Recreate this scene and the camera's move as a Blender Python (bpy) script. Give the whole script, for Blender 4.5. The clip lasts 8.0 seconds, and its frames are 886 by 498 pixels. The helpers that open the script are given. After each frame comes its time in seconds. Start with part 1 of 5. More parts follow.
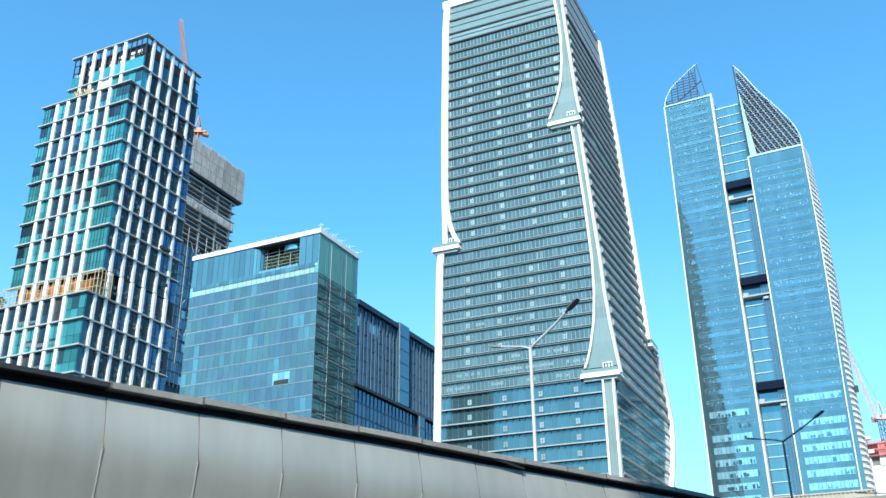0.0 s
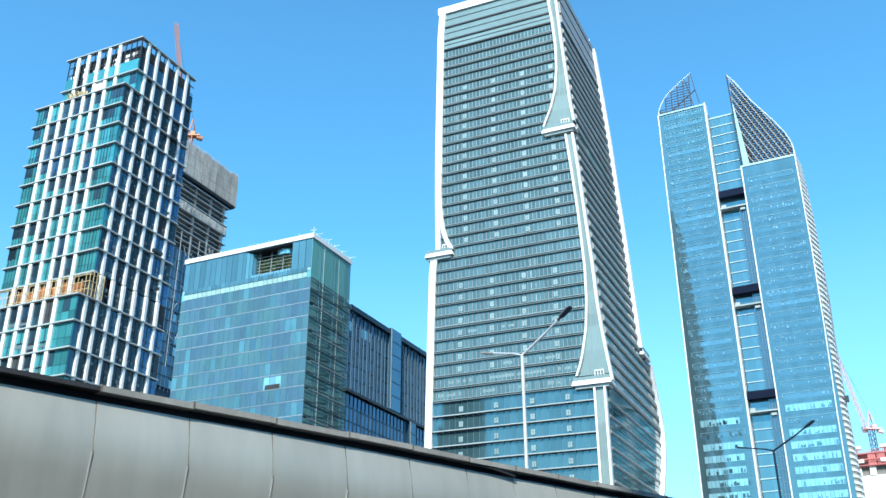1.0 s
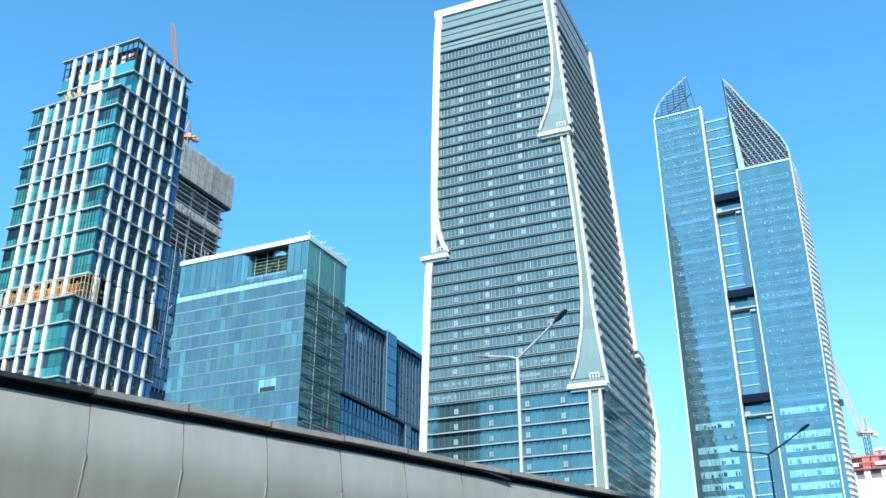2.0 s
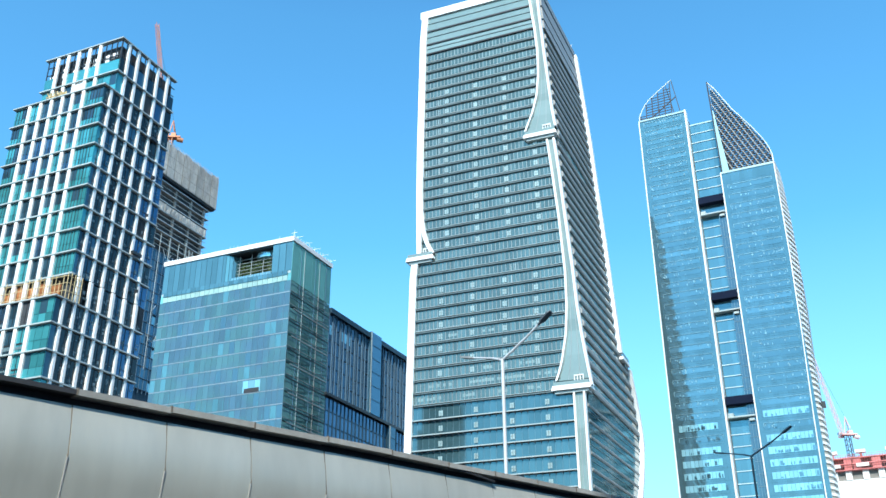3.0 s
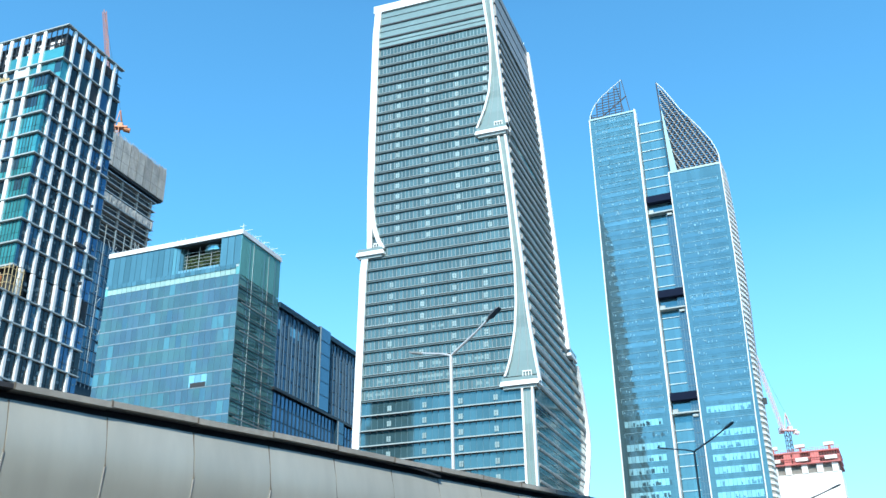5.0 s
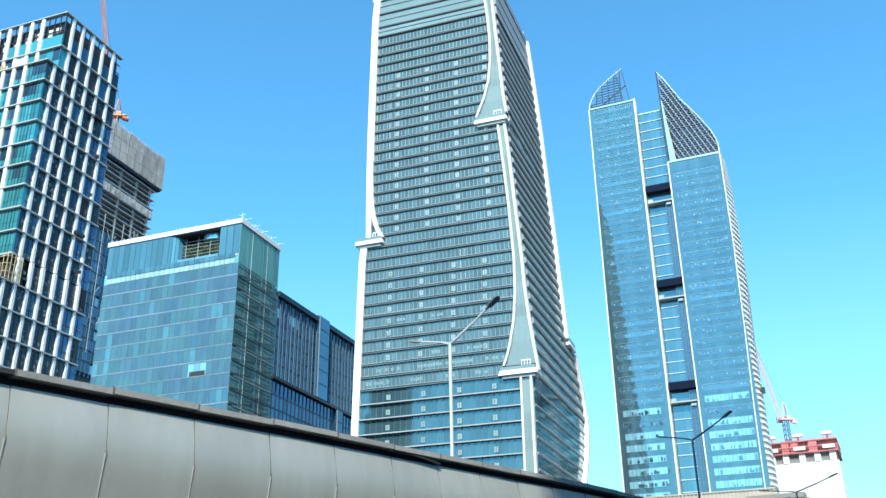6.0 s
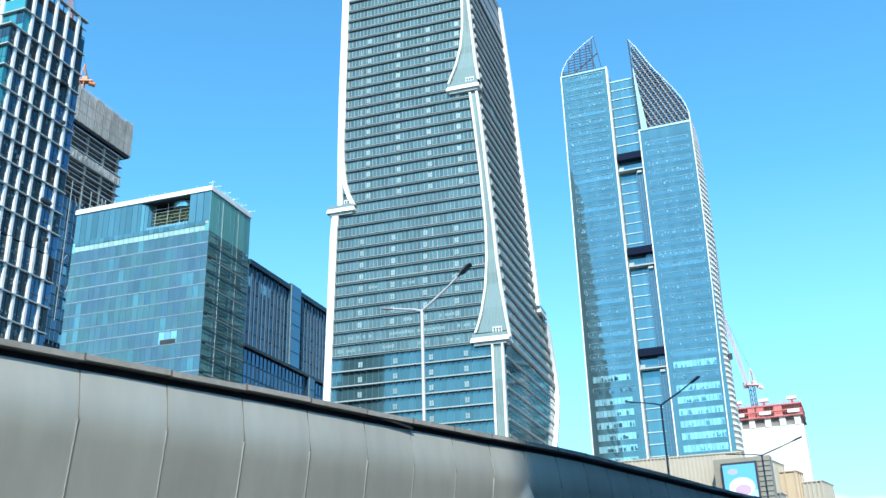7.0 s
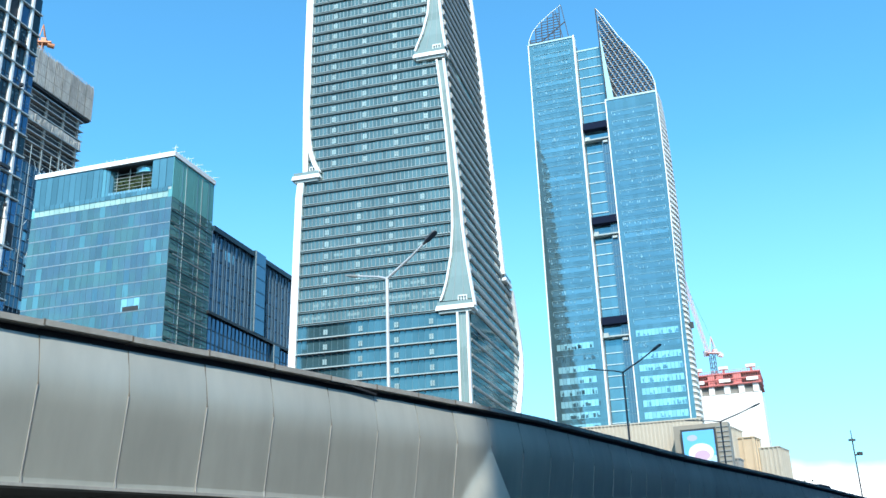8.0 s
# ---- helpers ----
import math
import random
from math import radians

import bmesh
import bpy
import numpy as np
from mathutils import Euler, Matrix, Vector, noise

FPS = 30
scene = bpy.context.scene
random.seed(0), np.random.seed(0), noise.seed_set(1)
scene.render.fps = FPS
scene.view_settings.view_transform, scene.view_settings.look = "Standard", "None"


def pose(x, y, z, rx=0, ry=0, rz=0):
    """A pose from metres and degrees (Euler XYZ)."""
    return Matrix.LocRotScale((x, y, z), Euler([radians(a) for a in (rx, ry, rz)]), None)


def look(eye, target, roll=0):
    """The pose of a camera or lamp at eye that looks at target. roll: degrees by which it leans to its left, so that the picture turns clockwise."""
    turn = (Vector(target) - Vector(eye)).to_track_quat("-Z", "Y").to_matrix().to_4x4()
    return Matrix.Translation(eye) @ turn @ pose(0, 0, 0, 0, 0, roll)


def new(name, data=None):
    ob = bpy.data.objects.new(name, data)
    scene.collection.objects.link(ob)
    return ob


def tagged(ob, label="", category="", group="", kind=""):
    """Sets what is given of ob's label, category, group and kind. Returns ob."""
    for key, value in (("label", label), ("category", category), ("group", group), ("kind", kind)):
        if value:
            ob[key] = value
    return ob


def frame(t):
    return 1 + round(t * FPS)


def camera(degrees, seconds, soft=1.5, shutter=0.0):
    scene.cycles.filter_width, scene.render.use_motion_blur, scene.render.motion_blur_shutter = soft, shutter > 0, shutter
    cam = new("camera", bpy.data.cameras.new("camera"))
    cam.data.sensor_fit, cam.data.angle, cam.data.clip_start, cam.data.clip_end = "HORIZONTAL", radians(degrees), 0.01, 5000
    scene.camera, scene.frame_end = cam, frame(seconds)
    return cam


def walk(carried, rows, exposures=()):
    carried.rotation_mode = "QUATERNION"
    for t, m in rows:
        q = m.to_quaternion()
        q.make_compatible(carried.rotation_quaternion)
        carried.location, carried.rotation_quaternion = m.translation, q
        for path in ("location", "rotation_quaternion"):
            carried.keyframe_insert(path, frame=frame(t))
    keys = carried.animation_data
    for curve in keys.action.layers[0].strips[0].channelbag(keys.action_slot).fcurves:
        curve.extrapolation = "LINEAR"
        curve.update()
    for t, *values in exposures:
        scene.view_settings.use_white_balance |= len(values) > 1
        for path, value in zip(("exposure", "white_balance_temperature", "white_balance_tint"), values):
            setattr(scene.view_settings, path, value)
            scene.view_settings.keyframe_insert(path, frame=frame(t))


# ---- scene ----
cam = camera(50.97, 8.0)
PATH = [(0, -0.027, 0.004, 1.664, 114.086, 0.545, -0.000),
        (0.5, -0.033, 0.001, 1.669, 114.299, 0.255, -0.373),
        (1, -0.028, 0.007, 1.669, 114.458, 0.183, -0.638),
        (1.5, -0.024, 0.005, 1.677, 114.548, 0.132, -0.830),
        (3, -0.029, 0.033, 1.689, 114.705, 0.298, -1.879),
        (3.5, -0.017, 0.031, 1.691, 114.699, 0.494, -3.018),
        (4, -0.001, 0.034, 1.692, 114.636, 0.735, -4.142),
        (4.5, 0.007, 0.043, 1.696, 114.487, 0.968, -4.855),
        (6, -0.006, 0.026, 1.661, 113.731, 0.897, -5.014),
        (6.5, -0.025, 0.019, 1.638, 112.816, 1.180, -5.680),
        (7, -0.021, 0.006, 1.620, 111.718, 1.556, -6.622),
        (7.5, -0.008, 0.001, 1.603, 110.672, 1.839, -7.635),
        (8, -0.001, -0.001, 1.600, 109.692, 1.954, -8.727)]
walk(cam, [(t, pose(*p)) for t, *p in PATH])

# ---- light ----
SUN_TO = Vector((-0.18, -0.83, 0.82)).normalized()
world = bpy.data.worlds.new("world")
scene.world = world
world.use_nodes = True
wn = world.node_tree
sky = wn.nodes.new("ShaderNodeTexSky")
sky.sky_type, sky.sun_disc = "NISHITA", False
sky.sun_elevation = math.asin(SUN_TO.z)
sky.sun_rotation = math.atan2(SUN_TO.x, SUN_TO.y)
sky.air_density, sky.dust_density, sky.ozone_density = 1.0, 0.8, 2.0
tint = wn.nodes.new("ShaderNodeMix")
tint.data_type, tint.blend_type = "RGBA", "MULTIPLY"
tint.inputs["Factor"].default_value = 1.0
tint.inputs["B"].default_value = (0.56, 1.30, 1.47, 1)
wn.links.new(sky.outputs[0], tint.inputs["A"])
# a low bank of white cloud near the horizon
geo_in = wn.nodes.new("ShaderNodeTexCoord")
sep = wn.nodes.new("ShaderNodeSeparateXYZ")
wn.links.new(geo_in.outputs["Generated"], sep.inputs[0])
cn = wn.nodes.new("ShaderNodeTexNoise")
cn.inputs["Scale"].default_value, cn.inputs["Detail"].default_value = 5.0, 6.0
wn.links.new(geo_in.outputs["Generated"], cn.inputs["Vector"])
low = wn.nodes.new("ShaderNodeMapRange")
low.inputs["From Min"].default_value, low.inputs["From Max"].default_value = 0.135, 0.06
wn.links.new(sep.outputs["Z"], low.inputs["Value"])
puff = wn.nodes.new("ShaderNodeMath")
puff.operation = "ADD"
wn.links.new(low.outputs[0], puff.inputs[0])
wn.links.new(cn.outputs["Fac"], puff.inputs[1])
edge = wn.nodes.new("ShaderNodeMapRange")
edge.inputs["From Min"].default_value, edge.inputs["From Max"].default_value = 0.9, 1.15
wn.links.new(puff.outputs[0], edge.inputs["Value"])
cloud = wn.nodes.new("ShaderNodeMix")
cloud.data_type = "RGBA"
cloud.inputs["B"].default_value = (7.5, 8.0, 8.2, 1)
wn.links.new(edge.outputs[0], cloud.inputs["Factor"])
veil = wn.nodes.new("ShaderNodeMapRange")
veil.inputs["From Min"].default_value, veil.inputs["From Max"].default_value = 0.42, 0.04
veil.inputs["To Max"].default_value = 0.45
wn.links.new(sep.outputs["Z"], veil.inputs["Value"])
haze = wn.nodes.new("ShaderNodeMix")
haze.data_type = "RGBA"
haze.inputs["B"].default_value = (2.95, 4.2, 5.1, 1)
wn.links.new(veil.outputs[0], haze.inputs["Factor"])
high_up = wn.nodes.new("ShaderNodeMapRange")
high_up.inputs["From Min"].default_value, high_up.inputs["From Max"].default_value = 0.62, 0.86
wn.links.new(sep.outputs["Z"], high_up.inputs["Value"])
zenith = wn.nodes.new("ShaderNodeMix")
zenith.data_type, zenith.blend_type = "RGBA", "MULTIPLY"
zenith.inputs["B"].default_value = (0.75, 0.62, 0.85, 1)
wn.links.new(high_up.outputs[0], zenith.inputs["Factor"])
wn.links.new(tint.outputs["Result"], zenith.inputs["A"])
wn.links.new(zenith.outputs["Result"], haze.inputs["A"])
wn.links.new(haze.outputs["Result"], cloud.inputs["A"])
wn.links.new(cloud.outputs["Result"], wn.nodes["Background"].inputs[0])
wn.nodes["Background"].inputs[1].default_value = 0.15
sun = new("sun", bpy.data.lights.new("sun", "SUN"))
sun.data.energy, sun.data.angle, sun.data.color = 4.2, radians(0.5), (1.0, 0.96, 0.88)
sun.matrix_world = look(SUN_TO * 300, (0, 0, 0))
scene.view_settings.exposure = 0.62


# ---- materials ----
def shader(name, col, rough=0.6, metal=0.0, vary=0.12, grain=(0.6, 8.0), bump=0.05, stain=0.15, per="object", coat=0.0, spec=0.5, stretch=1.0, other=None):
    """A surface with variation at two scales, from piece to piece, and fine relief. grain: sizes in 1/m."""
    m = bpy.data.materials.new(name)
    m.use_nodes = True
    n, l = m.node_tree.nodes, m.node_tree.links
    b = n["Principled BSDF"]
    place = n.new("ShaderNodeNewGeometry").outputs["Position"]
    big, small = n.new("ShaderNodeTexNoise"), n.new("ShaderNodeTexNoise")
    for t, s in ((big, grain[0]), (small, grain[1])):
        t.inputs["Scale"].default_value, t.inputs["Detail"].default_value = s, 4.0
        if stretch != 1.0:
            mp = n.new("ShaderNodeMapping")
            mp.inputs["Scale"].default_value = (1, 1, stretch)
            l.new(place, mp.inputs["Vector"])
            l.new(mp.outputs[0], t.inputs["Vector"])
        else:
            l.new(place, t.inputs["Vector"])
    if per == "object":
        rnd = n.new("ShaderNodeObjectInfo").outputs["Random"]
    else:
        rnd = n.new("ShaderNodeNewGeometry").outputs["Random Per Island"]
    add = n.new("ShaderNodeMath")
    add.operation = "MULTIPLY_ADD"
    l.new(rnd, add.inputs[0])
    add.inputs[1].default_value = 2 * vary
    add.inputs[2].default_value = 1 - vary
    st = n.new("ShaderNodeMath")
    st.operation = "MULTIPLY_ADD"
    l.new(big.outputs["Fac"], st.inputs[0])
    st.inputs[1].default_value = 2 * stain
    st.inputs[2].default_value = 1 - stain
    gr = n.new("ShaderNodeMath")
    gr.operation = "MULTIPLY_ADD"
    l.new(small.outputs["Fac"], gr.inputs[0])
    gr.inputs[1].default_value = stain
    gr.inputs[2].default_value = 1 - stain / 2
    m1, m2 = n.new("ShaderNodeMath"), n.new("ShaderNodeMath")
    m1.operation = m2.operation = "MULTIPLY"
    l.new(add.outputs[0], m1.inputs[0])
    l.new(st.outputs[0], m1.inputs[1])
    l.new(m1.outputs[0], m2.inputs[0])
    l.new(gr.outputs[0], m2.inputs[1])
    mul = n.new("ShaderNodeVectorMath")
    mul.operation = "SCALE"
    mul.inputs[0].default_value = col
    l.new(m2.outputs[0], mul.inputs["Scale"])
    if other:
        # a second hue in broad soft patches
        patch, ramp, mix = n.new("ShaderNodeTexNoise"), n.new("ShaderNodeMapRange"), n.new("ShaderNodeMix")
        patch.inputs["Scale"].default_value, patch.inputs["Detail"].default_value = 0.11, 3.0
        l.new(place, patch.inputs["Vector"])
        ramp.inputs["From Min"].default_value, ramp.inputs["From Max"].default_value = 0.40, 0.62
        l.new(patch.outputs["Fac"], ramp.inputs["Value"])
        mix.data_type = "RGBA"
        mix.inputs["A"].default_value, mix.inputs["B"].default_value = (*col, 1), (*other, 1)
        l.new(ramp.outputs[0], mix.inputs["Factor"])
        l.new(mix.outputs["Result"], mul.inputs[0])
    l.new(mul.outputs[0], b.inputs["Base Color"])
    rr = n.new("ShaderNodeMapRange")
    rr.inputs["To Min"].default_value, rr.inputs["To Max"].default_value = rough - min(0.08, rough / 2), min(1, rough + min(0.08, rough / 2))
    l.new(small.outputs["Fac"], rr.inputs["Value"])
    l.new(rr.outputs[0], b.inputs["Roughness"])
    b.inputs["Metallic"].default_value = metal
    b.inputs["Specular IOR Level"].default_value = spec
    b.inputs["Coat Weight"].default_value = coat
    if bump:
        bp = n.new("ShaderNodeBump")
        bp.inputs["Strength"].default_value, bp.inputs["Distance"].default_value = bump, 0.1
        l.new((big if bump < 0.03 else small).outputs["Fac"], bp.inputs["Height"])
        l.new(bp.outputs["Normal"], b.inputs["Normal"])
    return m


def glazing(name, col, metal=0.7, rough=0.06, vary=0.2, per="object", wave=0.02, other=None):
    return shader(name, col, rough, metal, vary, (0.12, 0.9), wave, 0.12, per, other=other)


M_WHITE = shader("white_panel", (0.80, 0.80, 0.78), 0.45, 0, 0.03, (0.1, 3), 0.02, 0.06)
M_COLUMN = shader("white_column", (0.80, 0.80, 0.77), 0.55, 0, 0.05, (0.3, 4), 0.04, 0.08)
M_LEDGE = shader("pale_ledge", (0.34, 0.40, 0.40), 0.5, 0.1, 0.05, (0.2, 3), 0.03, 0.1)
M_DARK = shader("dark_frame", (0.03, 0.035, 0.04), 0.45, 0.2, 0.2, (0.3, 3), 0.03, 0.2)
# stands in for unlit rooms: their darkness is in this colour
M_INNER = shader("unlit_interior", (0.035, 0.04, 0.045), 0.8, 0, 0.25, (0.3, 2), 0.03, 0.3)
M_TEAL = glazing("teal_glass", (0.065, 0.33, 0.36), 0.36, 0.08, 0.3)
M_NAVY = glazing("navy_glass", (0.04, 0.10, 0.14), 0.45, 0.06, 0.5)
M_BLUE = glazing("blue_glass", (0.06, 0.15, 0.25), 0.55, 0.05, 0.25)
M_BLUE_BAND = glazing("blue_glass_band", (0.122, 0.232, 0.27), 0.65, 0.03, 0.10, "island", 0.02)
# bright sky tone put into the base colour, beyond what the pane mirrors
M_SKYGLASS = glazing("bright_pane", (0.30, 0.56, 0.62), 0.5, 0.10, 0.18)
M_GREY_GLASS = glazing("grey_green_glass", (0.15, 0.215, 0.203), 0.6, 0.07, 0.18, "island", 0.03)
M_LOW_GLASS = glazing("clear_blue_glass", (0.085, 0.185, 0.215), 0.55, 0.07, 0.10, "island", 0.02)
M_GREEN = glazing("green_glass", (0.14, 0.30, 0.29), 0.3, 0.07, 0.3, "object", 0.05)
M_PGLASS = glazing("office_glass", (0.112, 0.20, 0.245), 0.5, 0.06, 0.14, "object", 0.06, (0.12, 0.24, 0.24))
M_PMULL = shader("blue_grey_mullion", (0.13, 0.20, 0.23), 0.4, 0.3, 0.1, (0.2, 2), 0.02, 0.2)
M_PSLAB = shader("hazy_slab_edge", (0.27, 0.32, 0.34), 0.35, 0.3, 0.1, (0.06, 0.8), 0.02, 0.35)
M_SPANDREL = glazing("hazy_spandrel_glass", (0.10, 0.20, 0.245), 0.45, 0.12, 0.1, "object", 0.04, (0.12, 0.245, 0.26))
M_PSTREAK = glazing("pale_streaked_pane", (0.12, 0.29, 0.32), 0.45, 0.1, 0.2)
M_CROWNGREEN = glazing("green_crown_glass", (0.19, 0.50, 0.48), 0.3, 0.08, 0.25, "object", 0.06)
M_PALE = shader("pale_green_spandrel", (0.33, 0.50, 0.46), 0.25, 0.1, 0.12, (0.2, 3), 0.02, 0.15)
M_PALE_BAND = shader("pale_glass_band", (0.22, 0.305, 0.295), 0.2, 0.2, 0.1, (0.05, 0.6), 0.02, 0.2)
M_FIN = shader("grey_fin", (0.26, 0.27, 0.265), 0.5, 0.15, 0.06, (0.1, 2), 0.04, 0.15)
M_CONC = shader("raw_concrete", (0.26, 0.25, 0.23), 0.85, 0, 0.15, (0.15, 2), 0.3, 0.35)
M_MESH = shader("grey_screen", (0.39, 0.37, 0.335), 0.85, 0, 0.25, (0.5, 3), 0.3, 0.55, stretch=0.35)
M_FLANK = shader("blue_dark_metal", (0.03, 0.065, 0.095), 0.45, 0.3, 0.15, (0.2, 2), 0.03, 0.2, spec=0.3)
M_FLANKGLASS = glazing("deep_blue_glass", (0.065, 0.155, 0.215), 0.6, 0.08, 0.35)
M_CLADDING = shader("grey_aluminium", (0.475, 0.485, 0.43), 0.42, 0.36, 0.05, (1.6, 5), 0.02, 0.2, stretch=0.22)
M_COPING = shader("weathered_coping", (0.35, 0.355, 0.335), 0.65, 0.1, 0.12, (1, 9), 0.08, 0.4)
# near-black for rubber and flashing, and for the painted shadow under the coping
M_BLACK = shader("black_rubber_and_gap_shade", (0.03, 0.033, 0.038), 0.6, 0, 0.2, (1, 9), 0.1, 0.3)
M_SEAM = shader("joint_metal", (0.45, 0.44, 0.42), 0.45, 0.4, 0.1, (2, 9), 0.05, 0.3)
M_ASPHALT = shader("asphalt", (0.05, 0.052, 0.05), 0.9, 0, 0.05, (0.2, 30), 0.4, 0.3)
M_POLE = shader("galvanised_pole", (0.62, 0.63, 0.63), 0.45, 0.3, 0.05, (1, 9), 0.05, 0.15)
M_POLE_DARK = shader("dark_grey_pole", (0.08, 0.09, 0.10), 0.45, 0.3, 0.05, (1, 9), 0.05, 0.15)
M_ORANGE = shader("orange_netting", (0.36, 0.13, 0.04), 0.8, 0, 0.35, (0.6, 5), 0.3, 0.3)
M_PLY = shader("plywood", (0.55, 0.42, 0.22), 0.7, 0, 0.2, (0.6, 5), 0.1, 0.25)
M_RED = shader("red_formwork", (0.60, 0.19, 0.18), 0.55, 0, 0.25, (0.3, 3), 0.05, 0.25)
M_CRANE = shader("orange_crane_paint", (0.45, 0.17, 0.07), 0.5, 0.1, 0.1, (0.3, 3), 0.05, 0.2)
M_CRANE_PALE = shader("faded_crane_paint", (0.72, 0.45, 0.42), 0.5, 0.1, 0.1, (0.3, 3), 0.05, 0.2)
M_BEIGE = shader("beige_ribs", (0.43, 0.39, 0.32), 0.6, 0, 0.06, (0.2, 3), 0.05, 0.12)
M_TAN = shader("tan_cladding", (0.52, 0.40, 0.27), 0.6, 0, 0.06, (0.2, 3), 0.05, 0.12)
# flank panes only: shade and dark reflections put into a near-black colour
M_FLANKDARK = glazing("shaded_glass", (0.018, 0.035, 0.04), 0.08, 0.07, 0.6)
M_CROWNGLASS = glazing("teal_crown_glass", (0.125, 0.27, 0.30), 0.55, 0.07, 0.2, "object", 0.06)
M_SHADE = shader("grey_sunshade", (0.13, 0.19, 0.205), 0.5, 0.2, 0.06, (0.1, 2), 0.04, 0.15)
M_WINGFIN = shader("slate_blue_fin", (0.09, 0.165, 0.235), 0.5, 0.2, 0.1, (0.2, 2), 0.03, 0.15, spec=0.3)
M_FLANKLOW = glazing("mottled_green_glass", (0.05, 0.13, 0.135), 0.35, 0.09, 0.15, "island", 0.06)
M_NAVYBLACK = shader("navy_black_louvre", (0.010, 0.016, 0.035), 0.9, 0, 0.1, (0.3, 3), 0.03, 0.2, spec=0.05)
M_LEAF = shader("foliage", (0.06, 0.10, 0.03), 0.7, 0, 0.4, (0.6, 5), 0.2, 0.3, "island")


# ---- building helpers ----
class Geo:
    """Collects boxes and prisms into one mesh."""

    def __init__(self):
        self.v, self.f = [], []

    def prism(self, plan, z0, z1, plan_top=None):
        k, n = len(self.v), len(plan)
        self.v += [(x, y, z0) for x, y in plan] + [(x, y, z1) for x, y in (plan_top or plan)]
        self.f += [tuple(k + i for i in reversed(range(n))), tuple(k + n + i for i in range(n))]
        self.f += [(k + i, k + (i + 1) % n, k + n + (i + 1) % n, k + n + i) for i in range(n)]
        return self

    def box(self, x0, x1, y0, y1, z0, z1):
        return self.prism([(x0, y0), (x1, y0), (x1, y1), (x0, y1)], z0, z1)

    def sweep(self, pts, w, d, d0=0.0):
        """A rib along points (x, y, z), w wide in x; it reaches d in front of its line and d0 behind."""
        for (xa, ya, za), (xb, yb, zb) in zip(pts, pts[1:]):
            sect = lambda x, y: [(x - w / 2, y - d), (x + w / 2, y - d), (x + w / 2, y + d0), (x - w / 2, y + d0)]
            self.prism(sect(xa, ya), za, zb, sect(xb, yb))
        return self

    def bar(self, a, b, r, sides=4):
        """A straight bar of radius r from a to b."""
        a, b = Vector(a), Vector(b)
        q = (b - a).to_track_quat("Z", "Y")
        k = len(self.v)
        for end in (a, b):
            for i in range(sides):
                t = 2 * math.pi * (i + 0.5) / sides
                self.v.append(tuple(end + q @ Vector((r * math.cos(t), r * math.sin(t), 0))))
        self.f += [tuple(k + i for i in reversed(range(sides))), tuple(k + sides + i for i in range(sides))]
        self.f += [(k + i, k + (i + 1) % sides, k + sides + (i + 1) % sides, k + sides + i) for i in range(sides)]
        return self

    def slab(self, a, b, wide, thick):
        """A flat tapered body from a to b, wide across and thick upwards (half sizes)."""
        a, b = Vector(a), Vector(b)
        d = (b - a).normalized()
        s = d.cross(Vector((0, 0, 1))).normalized()
        u = s.cross(d)
        k = len(self.v)
        rows = ((0.0, 0.45, 0.8), (0.2, 0.95, 1.0), (0.85, 1.0, 0.8), (1.0, 0.7, 0.4))
        for t, fw, ft in rows:
            c = a.lerp(b, t)
            self.v += [tuple(c + s * (i * wide * fw) + u * (j * thick * ft)) for i, j in ((-1, -1), (1, -1), (1, 1), (-1, 1))]
        self.f += [(k, k + 1, k + 2, k + 3), tuple(k + 4 * (len(rows) - 1) + i for i in (3, 2, 1, 0))]
        for r in range(len(rows) - 1):
            for i in range(4):
                p, q = k + 4 * r + i, k + 4 * r + (i + 1) % 4
                self.f.append((p, p + 4, q + 4, q))
        return self

    def mesh(self, name, material):
        me = bpy.data.meshes.new(name)
        me.from_pydata(self.v, [], self.f)
        me.materials.append(material)
        return me


def thing(name, m, label, category, group="", kind=""):
    ob = new(name)
    ob.empty_display_size = 0.5
    ob.matrix_world = m
    return tagged(ob, label, category, group, kind)


def part(name, geo, material, parent, label=""):
    ob = new(name, geo.mesh(name, material))
    ob.parent = parent
    if label:
        ob["label"] = label
    return ob


def piece(name, me, parent, x=0.0, y=0.0, z=0.0, turn=0.0):
    ob = new(name, me)
    ob.parent = parent
    ob.location = (x, y, z)
    if turn:
        ob.rotation_euler = (0, 0, turn)
    return ob


def along(table, z):
    """Interpolates rows of (z, value)."""
    if z <= table[0][0]:
        return table[0][1]
    for (za, a), (zb, b) in zip(table, table[1:]):
        if z <= zb:
            return a + (b - a) * (z - za) / (zb - za)
    return table[-1][1]


def solid(name, geo, material, label="", category="", kind="", m=None):
    ob = new(name, geo.mesh(name, material))
    if m is not None:
        ob.matrix_world = m
    return tagged(ob, label, category, kind=kind)


rnd = random.Random(7)

# ---- ground and elevated road ----
solid("ground", Geo().box(-2500, 2500, -2500, 2500, -1, 0), M_ASPHALT, "dark grey asphalt ground reaching the horizon", "ground", "structure")

# line of the fascia in plan, from the near end to the far end
LINE = [(-8.93, 7.06), (-7.0, 8.85), (-5.17, 10.5), (-3.27, 12.24), (-1.29, 13.94), (0.52, 15.68), (2.2, 17.2), (3.82, 18.73), (5.3, 20.05), (6.88, 21.84),
        (8.45, 23.55), (10.13, 25.5), (11.95, 27.5), (19.3, 34.9), (30.4, 47.1), (45.0, 62.0), (70.0, 86.0)]


